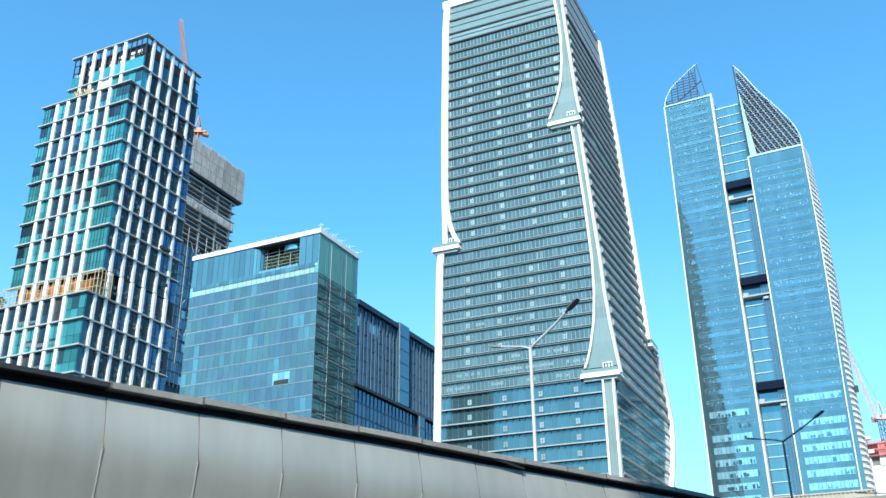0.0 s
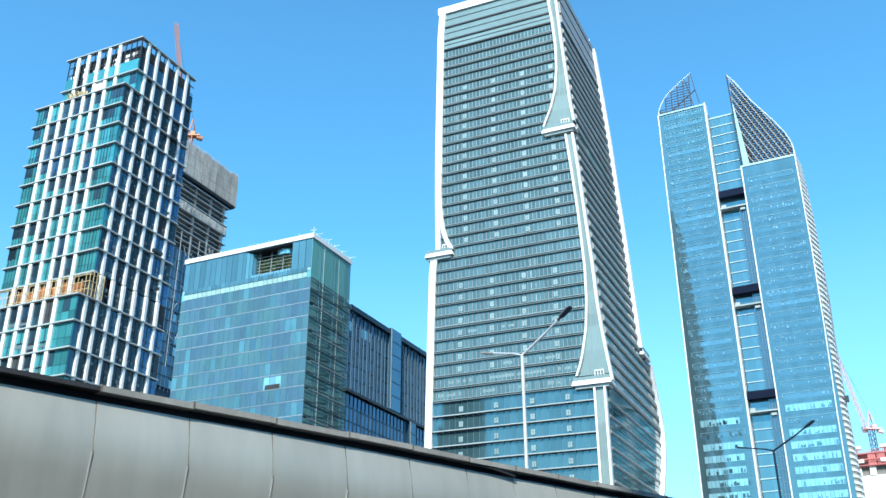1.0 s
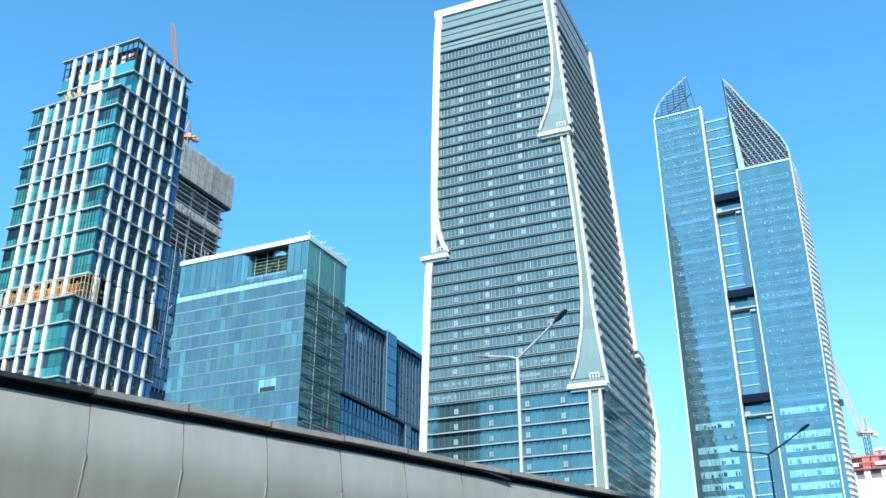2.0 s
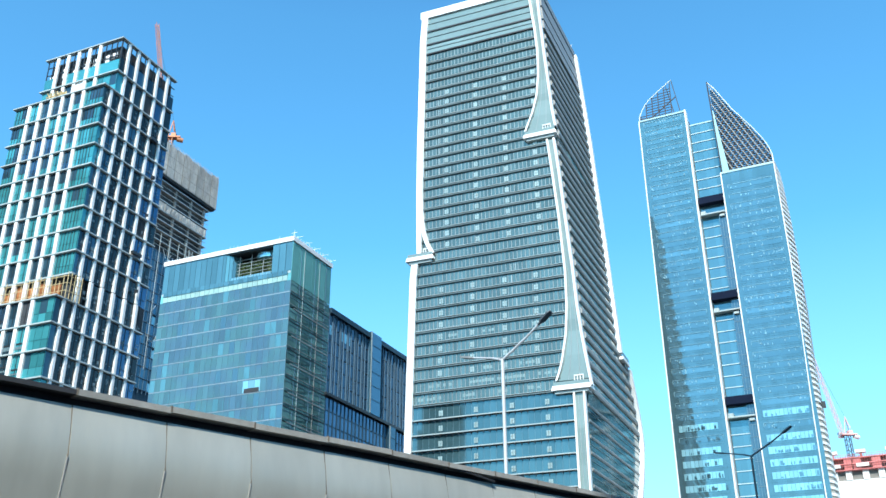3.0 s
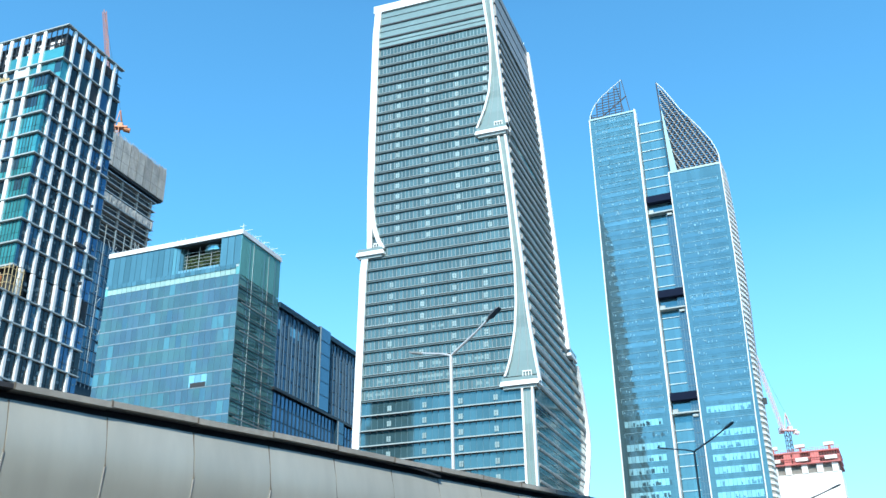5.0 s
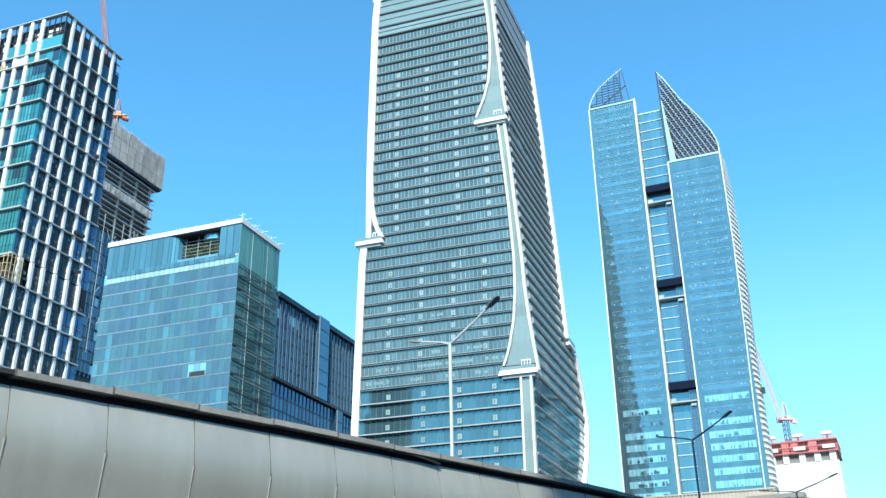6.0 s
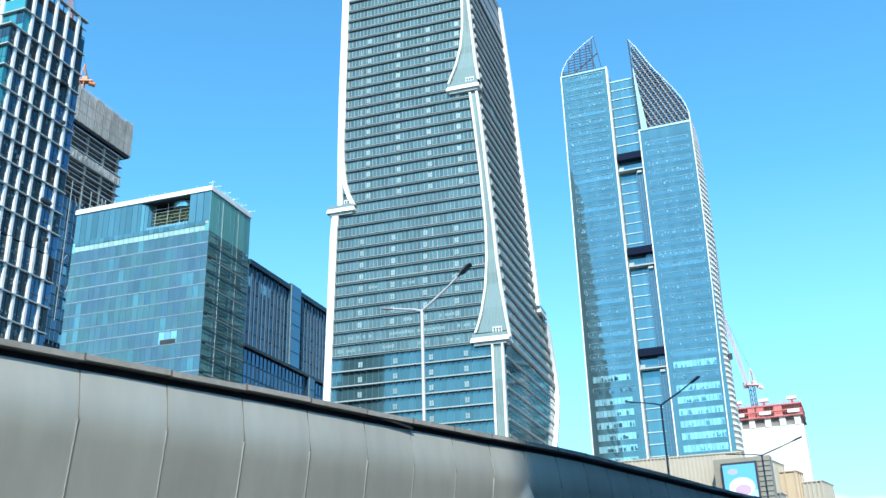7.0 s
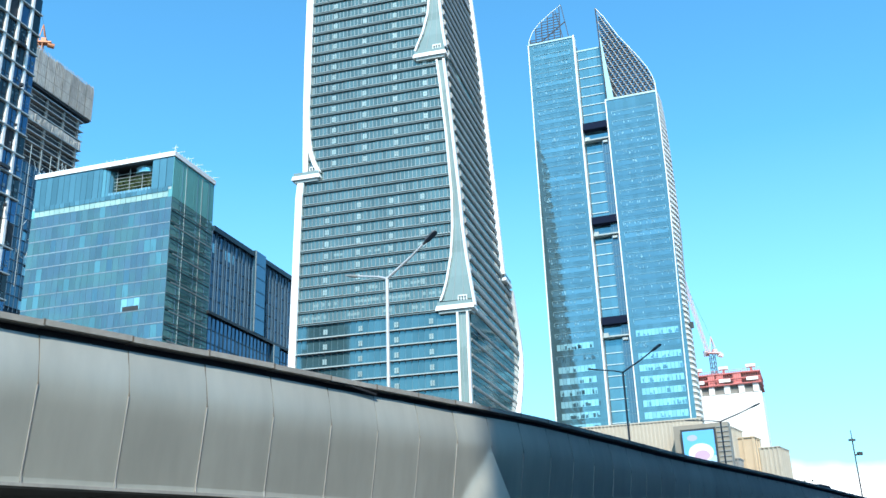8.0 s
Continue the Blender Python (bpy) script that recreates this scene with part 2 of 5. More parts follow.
def stations(line, step):
    """Points at even steps along a line, with the outward normal there."""
    out, left = [], 0.0
    for (xa, ya), (xb, yb) in zip(line, line[1:]):
        size = math.hypot(xb - xa, yb - ya)
        d = left
        while d < size:
            out.append((xa + (xb - xa) * d / size, ya + (yb - ya) * d / size))
            d += step(len(out))
        left = d - size
    return out


# smooth the line, then cut it into panels
for _ in range(2):
    LINE = [LINE[0]] + [p for a, b in zip(LINE, LINE[1:]) for p in ((0.75 * a[0] + 0.25 * b[0], 0.75 * a[1] + 0.25 * b[1]), (0.25 * a[0] + 0.75 * b[0], 0.25 * a[1] + 0.75 * b[1]))] + [LINE[-1]]
PTS = stations(LINE, lambda k: 1.28 if k <= 10 else 1.14)
Z_TOP, Z_KINK, Z_LOW = 4.75, 4.10, 2.93

M_JOINT = shader("weathered_joint", (0.16, 0.14, 0.11), 0.7, 0.1, 0.2, (2, 9), 0.05, 0.4)
road = thing("elevated_road", pose(0, 0, 0), "elevated road with a curved grey metal fascia", "road", kind="structure")
deck, gap, lip = Geo(), Geo(), Geo()
deck_seg = []
for i, ((xa, ya), (xb, yb)) in enumerate(zip(PTS, PTS[1:])):
    size = math.hypot(xb - xa, yb - ya)
    ux, uy = (xb - xa) / size, (yb - ya) / size
    nx, ny = uy, -ux
    side = lambda d: [(xa - nx * d[0], ya - ny * d[0]), (xb - nx * d[0], yb - ny * d[0]), (xb - nx * d[1], yb - ny * d[1]), (xa - nx * d[1], ya - ny * d[1])]
    deck.prism(side((0.35, 17.0)), 3.05, 3.9)
    gap.prism(side((0.10, 0.32)), Z_LOW + 0.1, 4.88)
    lip.prism(side((0.03, 0.34)), Z_LOW - 0.06, Z_LOW - 0.02)
    # the pressed panel: bulging at the kink, a shallow pillow across, a turned edge at each joint
    rows, cols = (7, 5) if i != 13 else (19, 13)
    v, f = [], []
    warp = rnd.uniform(-0.006, 0.006)
    for r in range(rows):
        z = Z_TOP + (Z_LOW - Z_TOP) * r / (rows - 1)
        out = 0.11 * math.sin(min(1, (Z_TOP - z) / (Z_TOP - Z_KINK)) * math.pi / 2) if z > Z_KINK else 0.11 - 0.18 * (Z_KINK - z) / (Z_KINK - Z_LOW)
        for c in range(cols):
            t = c / (cols - 1)
            pil = 0.007 * math.sin(math.pi * t) * math.sin(math.pi * min(1, r / (rows - 1) + 0.15)) + warp * (t - 0.5)
            s = 0.007 + t * (size - 0.014)
            o = out + pil
            if i == 13:  # dented sheet, its lower corner pulled outwards
                o += 0.75 * max(0.0, t * 1.0 + 1.35 * r / (rows - 1) - 1.5)
            v.append((xa + ux * s + nx * o, ya + uy * s + ny * o, z))
    for r in range(rows - 1):
        for c in range(cols - 1):
            k = r * cols + c
            f.append((k, k + cols, k + cols + 1, k + 1))
    # returns at the edges, so that each panel has depth
    for c0, flip in ((0, 1), (cols - 1, 0)):
        k = len(v)
        for r in range(rows):
            x, y, z = v[r * cols + c0]
            v += [(x, y, z), (x - nx * 0.05, y - ny * 0.05, z)]
        for r in range(rows - 1):
            q = (k + 2 * r, k + 2 * r + 1, k + 2 * r + 3, k + 2 * r + 2)
            f.append(q if flip else q[::-1])
    me = bpy.data.meshes.new("fascia_panel")
    me.from_pydata(v, [], f)
    me.materials.append(M_CLADDING)
    for p in me.polygons:
        p.use_smooth = p.index < (rows - 1) * (cols - 1)
    ob = new("fascia_panel", me)
    ob.parent = road
    # joint strip between panels
    if i:
        for za, oa, zb, ob_, mt in ((Z_LOW, -0.07, Z_KINK, 0.108, M_SEAM), (Z_KINK, 0.108, Z_TOP, 0.0, M_JOINT)):
            w = 0.007
            sect = lambda o: [(xa - ux * w + nx * (o - 0.02), ya - uy * w + ny * (o - 0.02)), (xa - ux * w + nx * (o + 0.010), ya - uy * w + ny * (o + 0.010)),
                              (xa + ux * w + nx * (o + 0.010), ya + uy * w + ny * (o + 0.010)), (xa + ux * w + nx * (o - 0.02), ya + uy * w + ny * (o - 0.02))]
            part("joint_strip", Geo().prism(sect(oa), za, zb, sect(ob_)), mt, road)
    # coping length, with a small step in level between lengths
    cz = rnd.uniform(-0.008, 0.008)
    early = i < 5
    cp = Geo().prism([(x - nx * 0.0, y) for x, y in side((-0.10, 0.40))], 4.865 + cz, 4.925 + cz if early else 4.945 + cz)
    part("coping", cp, M_BLACK if early else M_COPING, road)
    # lap over the coping joint, and the trim under the panel with a tab at its end
    if not early and i < 40:
        lap = [(xa + ux * a + nx * b, ya + uy * a + ny * b) for a, b in ((-0.012, 0.104), (0.012, 0.104), (0.012, -0.40), (-0.012, -0.40))]
        part("coping_lap", Geo().prism(lap, 4.868 + cz, 4.954 + cz), M_JOINT, road)
    if i < 24:
        trim = [(xa + ux * a + nx * b, ya + uy * a + ny * b) for a, b in ((0.01, -0.062), (size - 0.01, -0.062), (size - 0.01, -0.12), (0.01, -0.12))]
        part("bottom_trim", Geo().prism(trim, Z_LOW - 0.02, Z_LOW + 0.05), M_CLADDING, road)
        tab = [(xa + ux * a + nx * b, ya + uy * a + ny * b) for a, b in ((-0.004, -0.045), (0.012, -0.045), (0.012, -0.10), (-0.004, -0.10))]
        part("trim_tab", Geo().prism(tab, Z_LOW - 0.02, Z_LOW + 0.06), M_SEAM, road)
part("deck", deck, M_CONC, road)
# near-black strip behind the panels, painting the shadow below the coping
part("shadow_gap", gap, M_BLACK, road)
part("bottom_lip", lip, M_COPING, road)
for i in (2, 14, 26, 38):
    (xa, ya), (xb, yb) = PTS[i], PTS[i + 1]
    size = math.hypot(xb - xa, yb - ya)
    ux, uy = (xb - xa) / size, (yb - ya) / size
    cx, cy = xa - uy * 8.5, ya + ux * 8.5
    part("pier", Geo().prism([(cx + ux * a - uy * b, cy + uy * a + ux * b) for a, b in ((-0.8, -3), (0.8, -3), (0.8, 3), (-0.8, 3))], 0, 3.05), M_CONC, road)

# loose strip of flashing that hangs from the coping
(xa, ya), (xb, yb) = PTS[10], PTS[11]
fl = Geo()
last = None
for k in range(9):
    t = k / 8
    x, y = xa + (xb - xa) * t + 0.05, ya + (yb - ya) * t - 0.05
    q = (x, y, 4.86 - 0.09 * t ** 1.6)
    if last:
        fl.bar(last, q, 0.022)
    last = q
part("loose_flashing", fl, M_BLACK, road, "dark strip of loose flashing")


# ---- street lamps on the deck ----
def street_lamp(x, y, turn, dark, reach=1.0, rise=1.0, top=13.45):
    mat_p = M_POLE_DARK if dark else M_POLE
    lamp = thing("street_lamp", pose(x, y, 3.9, 0, 0, turn), "tall double-armed street lamp with " + ("dark grey" if dark else "pale grey") + " pole on the road deck", "street lamp", "street lamps along the road")
    h = top - 3.9
    pole = Geo()
    for a, b, r in ((0, h * 0.5, 0.085 if dark else 0.09), (h * 0.5, h, 0.065 if dark else 0.072)):
        pole.bar((0, 0, a), (0, 0, b), r, 10)
    part("pole", pole, mat_p, lamp)
    part("base_plate", Geo().box(-0.25, 0.25, -0.25, 0.25, 0, 0.05), mat_p, lamp)
    at_arm = lambda x, z: (x * reach, 0, h + z * rise)
    part("arm", Geo().bar(at_arm(0, -0.05), at_arm(1.3, 0.55), 0.055, 8).bar(at_arm(1.3, 0.55), at_arm(2.1, 0.98), 0.045, 8), mat_p, lamp)
    part("arm", Geo().bar(at_arm(0, -0.05), at_arm(-0.5, 0.12), 0.05, 8).bar(at_arm(-0.5, 0.12), at_arm(-1.7, 0.38), 0.04, 8), mat_p, lamp)
    a, b = Vector(at_arm(2.1, 0.98)), Vector(at_arm(2.68, 1.29))
    head = part("lamp_head", Geo().slab(a, b, 0.15, 0.045), M_POLE_DARK, lamp, "dark flat lamp head")
    part("lamp_neck", Geo().bar(a.lerp(b, -0.2), a.lerp(b, 0.2), 0.055, 8), M_POLE_DARK, head)
    part("lamp_head", Geo().slab(at_arm(-1.65, 0.37), at_arm(-2.35, 0.52), 0.14, 0.04), M_POLE_DARK if dark else M_FIN, lamp)
    return lamp


street_lamp(3.7, 36.8, -45, False, 0.97, 1.1, 13.63)
street_lamp(20.0, 54.3, -45, True)
street_lamp(35.2, 73.6, -45, True, 1.3, 0.8)

mast = thing("camera_mast", pose(58.45, 91.8, 3.9), "thin grey mast with traffic cameras beside the road", "mast")
part("pole", Geo().bar((0, 0, 0), (0, 0, 10.6), 0.07, 8), M_POLE_DARK, mast)
part("arm", Geo().bar((0, 0, 8.7), (0.6, 0, 9.1), 0.07, 6), M_POLE_DARK, mast)
part("camera_box", Geo().box(0.35, 0.85, -0.15, 0.15, 8.75, 9.1), M_POLE_DARK, mast)
part("camera_box", Geo().box(-0.35, 0.3, -0.15, 0.15, 10.25, 10.45), M_POLE_DARK, mast)
part("lightning_rod", Geo().bar((0, 0, 10.6), (0, 0, 11.4), 0.05, 5), M_POLE_DARK, mast)


# a car on the deck, seen over the parapet
car = thing("car", pose(25.4, 43.9, 3.9, 0, 0, 46), "dark grey parked car on the elevated road", "car")
part("body", Geo().prism([(-2.1, -0.88), (2.1, -0.88), (2.2, 0), (2.1, 0.88), (-2.1, 0.88)], 0.3, 0.95), M_POLE_DARK, car)
part("cabin", Geo().prism([(-1.7, -0.82), (1.2, -0.82), (1.2, 0.82), (-1.7, 0.82)], 0.95, 1.5, [(-1.2, -0.66), (0.5, -0.66), (0.5, 0.66), (-1.2, 0.66)]), M_BLACK, car)
for x in (-1.35, 1.35):
    for y in (-0.8, 0.8):
        part("wheel", Geo().bar((x, y - 0.1, 0.32), (x, y + 0.1, 0.32), 0.32, 14), M_BLACK, car)


# ---- tower with a white grid of columns ----
M_SLAB = shader("pale_slab_edge", (0.40, 0.455, 0.45), 0.5, 0.05, 0.06, (0.2, 3), 0.03, 0.12)


def grid_tower():
    t = thing("grid_tower", pose(-50.21, 127.47, 0, 0, 0, -25.1), "unfinished residential tower with white column grid and teal glass", "tower")
    top, pitch = 89.2, 3.70
    y_end = 16.2
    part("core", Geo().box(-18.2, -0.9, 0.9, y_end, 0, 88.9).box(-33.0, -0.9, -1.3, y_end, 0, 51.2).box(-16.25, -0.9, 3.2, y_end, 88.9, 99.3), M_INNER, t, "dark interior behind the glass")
    cols_x = (-15.76, -13.35, -11.0, -8.65, -6.5, -4.2)
    cols_y = (1.55, 3.95, 6.25, 8.75, 11.35, 14.0)
    shared = {}

    def col_mesh(w, d, h):
        key = (w, d, round(h, 2))
        if key not in shared:
            g = Geo()
            b = 0.06
            g.prism([(-w / 2, 0.1), (-w / 2, b - d), (b - w / 2, -d), (w / 2 - b, -d), (w / 2, b - d), (w / 2, 0.1)], 0, h)
            shared[key] = g.mesh("column", M_COLUMN)
        return shared[key]

    def pane(kind, w, h):
        key = (kind, round(w, 2), round(h, 2))
        if key not in shared:
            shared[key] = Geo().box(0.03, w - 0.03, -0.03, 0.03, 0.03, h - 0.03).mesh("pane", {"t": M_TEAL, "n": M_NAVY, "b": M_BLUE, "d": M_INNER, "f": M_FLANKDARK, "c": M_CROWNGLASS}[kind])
        return shared[key]

    quarter = math.pi / 2

    def storey(z, h, x0, y0, xs, ys, teal, corner=True, glaze=True):
        """One storey: front from x0 to 0 in the plane y0, flank from y0 to y_end in the plane x = 0."""
        sill = 0.16
        for x in xs:
            piece("column", col_mesh(0.66, 0.24, h - 0.2), t, x, y0, z + 0.1)
        for y in ys:
            piece("column", col_mesh(0.58, 0.22, h - 0.2), t, 0, y, z + 0.1, quarter)
        part("slab_edge", Geo().prism([(x0 - 0.35, y0 - 0.35), (0.35, y0 - 0.35), (0.35, y_end), (-0.4, y_end), (-0.4, y0 + 0.4), (x0 - 0.35, y0 + 0.4)], z + h - 0.10, z + h + 0.11), M_SLAB, t)
        if not glaze:
            return
        edges = [x0] + list(xs) + [0]
        for k, (a, b) in enumerate(zip(edges, edges[1:])):
            end = k == 0 or k == len(edges) - 2
            n = (3 if k else 2) if end and corner else 1
            for q in range(n):
                w = (b - a) / n
                kind = "t" if end and rnd.random() < 0.85 else rnd.choice("ttnnb" if not teal else "ttn")
                # some bays get a near-black pane, painted as an unlit opening
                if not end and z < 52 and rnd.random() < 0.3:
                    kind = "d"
                hh = h - sill
                lowpart = hh * 0.42
                piece("pane", pane(kind, w, lowpart), t, a + q * w, y0 + 0.12, z)
                piece("pane", pane(kind if rnd.random() < 0.75 else "n", w, hh - lowpart), t, a + q * w, y0 + 0.12, z + lowpart)
        # flank: mostly the darkened glass, its shade held in the colour
        edges = [y0] + list(ys) + [y_end]
        for k, (a, b) in enumerate(zip(edges, edges[1:])):
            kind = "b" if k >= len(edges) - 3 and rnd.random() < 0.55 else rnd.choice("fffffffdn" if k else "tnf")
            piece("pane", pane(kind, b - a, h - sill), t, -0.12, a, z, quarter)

    for k in range(1, 10):
        storey(top - pitch * k, pitch, -19.05, 0.0, cols_x, cols_y, k in (1, 2, 6, 7))
    # set-back top: one glazed storey, then an open dark frame
    storey(top, 4.1, -16.4, 2.2, (-13.9, -11.6, -9.25, -6.9, -4.6), cols_y[1:], True)
    storey(top + 4.1, 6.6, -16.4, 2.2, (-13.9, -11.6, -9.25, -6.9, -4.6), cols_y[1:], False, glaze=False)
    for a, b in zip((-16.4, -13.9, -11.6, -9.25, -6.9, -4.6), (-13.9, -11.6, -9.25, -6.9, -4.6, 0)):
        if rnd.random() < 0.8:
            piece("pane", pane(rnd.choice("nnt"), b - a, 2.6), t, a, 2.32, top + 4.1)
    for a, b in zip((2.2,) + cols_y[1:], cols_y[1:] + (y_end,)):
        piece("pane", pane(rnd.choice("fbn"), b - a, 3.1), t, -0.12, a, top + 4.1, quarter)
    frame = Geo()
    for x in [-16.3 + 1.16 * i for i in range(15)]:
        frame.box(x - 0.06, x + 0.06, 2.3, 2.45, 93.4, 99.6)
    for y in [2.4 + 1.15 * i for i in range(12)]:
        frame.box(-0.25, -0.1, y - 0.06, y + 0.06, 93.4, 99.6)
    for z in (95.0, 96.7, 98.3):
        frame.box(-16.3, -0.1, 2.3, 2.42, z, z + 0.12).box(-0.22, -0.1, 2.3, y_end, z, z + 0.12)
    part("open_frame", frame, M_DARK, t, "dark unglazed steel frame")
    part("panel", Geo().box(-9.0, -6.6, 2.15, 2.3, 90.0, 93.2), M_WHITE, t, "white board in the unfinished facade")
    for x, z, w, h in ((-15.6, 95.2, 0.9, 1.4), (-12.9, 95.6, 0.9, 1.9), (-10.6, 95.0, 0.9, 1.5), (-8.4, 95.8, 1.1, 1.3), (-6.2, 95.3, 1.0, 2.2), (-3.7, 95.9, 1.3, 1.6), (-2.0, 96.6, 0.9, 1.0)):
        part("loose_board", Geo().box(x, x + w, 2.5, 2.6, z, z + h), M_WHITE, t, "white board stored in the open storey")
    lump = Geo()
    for _ in range(60):
        x, z = -13.2 + rnd.uniform(0, 4.2), 89.5 + rnd.uniform(0, 1.3)
        lump.bar((x, 0.8, z), (x + rnd.uniform(-0.4, 0.4), 0.8 + rnd.uniform(-0.4, 0.4), z + 0.5), 0.12)
    part("roof_planting", lump, M_PLY, t, "pale yellow-green stacked material")
    # storey still open: orange netting, plywood and scaffold behind the columns
    z0, z1 = 51.6, 55.9
    for x in cols_x:
        piece("column", col_mesh(0.74, 0.28, z1 - z0 - 0.2), t, x, 0, z0 + 0.1)
    for y in cols_y:
        piece("column", col_mesh(0.62, 0.34, z1 - z0 - 0.2), t, 0, y, z0 + 0.1, quarter)
    edges = [-17.5] + list(cols_x) + [-1.6]
    for a, b in zip(edges, edges[1:]):
        part("netting", Geo().box(a + 0.4, b - 0.4, 0.3, 0.4, z0 + 0.2, z1 - rnd.uniform(0.4, 1.6)), M_ORANGE if a > -16 else M_PLY, t, "orange safety netting")
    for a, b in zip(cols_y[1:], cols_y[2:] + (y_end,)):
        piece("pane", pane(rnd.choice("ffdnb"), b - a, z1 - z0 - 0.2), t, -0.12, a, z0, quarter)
    sc = Geo()
    for x in [-20.5 + 0.75 * i for i in range(28)]:
        sc.bar((x, -1.0, z0), (x, -1.0, z0 + rnd.uniform(2.8, 4.2)), 0.05)
    for y in [-1.0 + 0.7 * i for i in range(5)]:
        sc.bar((0.5, y, z0), (0.5, y, z1 - 0.2), 0.06)
    for z in (z0 + 1.2, z0 + 2.4, z0 + 3.5):
        sc.bar((-20.5, -1.0, z), (0.5, -1.0, z), 0.05).bar((0.5, -1.0, z), (0.5, 2.0, z), 0.05)
    part("scaffold", sc, M_PLY, t, "tan scaffold poles")
    part("slab_edge", Geo().box(-19.4, 0.3, -0.3, 0.4, z1 - 0.16, z1 + 0.1), M_SLAB, t)
    bush = Geo()
    for _ in range(220):
        c = Vector((-20.2 + rnd.gauss(0, 0.7), -0.8 + rnd.gauss(0, 0.5), 51.9 + abs(rnd.gauss(1.0, 0.9))))
        d = Vector((rnd.gauss(0, 1), rnd.gauss(0, 1), rnd.gauss(0, 1))).normalized() * 0.35
        bush.bar(c, c + d, 0.12, 3)
    part("planting", bush, M_LEAF, t, "dark green shrubs on the terrace")
    # broader lower tier
    for k in range(1, 6):
        xs = [-4.1 - 2.33 * i for i in range(13)]
        storey(51.6 - 4.05 * k, 4.05, -35.0, -2.2, sorted(xs), (-0.6, 1.55, 3.95, 6.25, 8.75, 11.35, 14.0), k > 1)
    # glazing bars and building clutter in the openings
    bars, clutter = Geo(), Geo()
    for k in range(1, 10):
        z = top - pitch * k
        for a, b in zip(cols_x, cols_x[1:]):
            bars.box((a + b) / 2 - 0.04, (a + b) / 2 + 0.04, 0.03, 0.085, z + 0.1, z + pitch - 0.2)
        for i in range(9):
            x = -18.6 + 0.62 * i if i < 4 else -3.4 + 0.62 * (i - 4)
            bars.box(x - 0.035, x + 0.035, 0.03, 0.085, z + 0.1, z + pitch - 0.2)
        for a, b in zip((0.2,) + cols_y, cols_y + (y_end,)):
            bars.box(-0.085, -0.03, (a + b) / 2 - 0.04, (a + b) / 2 + 0.04, z + 0.1, z + pitch - 0.2)
            bars.box(-0.085, -0.03, a + 0.3, b - 0.3, z + 1.2, z + 1.28)
            for _ in range(rnd.randrange(1, 5)):
                y, zz = rnd.uniform(a + 0.4, b - 0.7), z + rnd.uniform(0.2, pitch - 0.9)
                clutter.box(-0.085, -0.05, y, y + rnd.uniform(0.15, 0.6), zz, zz + rnd.uniform(0.1, 0.6))
    for k in range(0, 6):
        z = 51.6 - 4.05 * k
        for a, b in zip((0.2,) + cols_y, cols_y + (y_end,)):
            bars.box(-0.085, -0.03, (a + b) / 2 - 0.04, (a + b) / 2 + 0.04, z + 0.1, z + 3.8)
            bars.box(-0.085, -0.03, a + 0.3, b - 0.3, z + 1.3, z + 1.38)
            for _ in range(rnd.randrange(2, 6)):
                y, zz = rnd.uniform(a + 0.4, b - 0.7), z + rnd.uniform(0.2, 2.9)
                clutter.box(-0.085, -0.05, y, y + rnd.uniform(0.15, 0.6), zz, zz + rnd.uniform(0.1, 0.6))
        for i in range(13 if k else 0):
            x = -4.1 - 2.33 * i
            bars.box(x - 1.2, x - 1.12, -2.17, -2.115, z + 0.1, z + 3.8)
            if rnd.random() < 0.5:
                zz = z + rnd.uniform(0.4, 1.6)
                clutter.box(x - 1.9, x - 0.5, -2.17, -2.12, zz, zz + rnd.uniform(0.2, 0.6))
                bars.box(x - 1.9, x - 0.5, -2.16, -2.115, zz + 0.7, zz + 0.9)
    tagged(part("glazing_bar", bars, M_DARK, t), kind="stuff")
    tagged(part("site_clutter", clutter, M_SHADE, t), kind="stuff")
    # loose ducts and hoist bits on the flank
    bits = Geo()
    for z in (63.5, 71.0, 78.2, 85.0, 57.5):
        bits.box(0.36, 0.9, 12.0 + rnd.uniform(-2, 2), 12.9, z, z + 0.5)
    tagged(part("hoist_tie", bits, M_DARK, t), kind="stuff")
    return t


grid_tower()


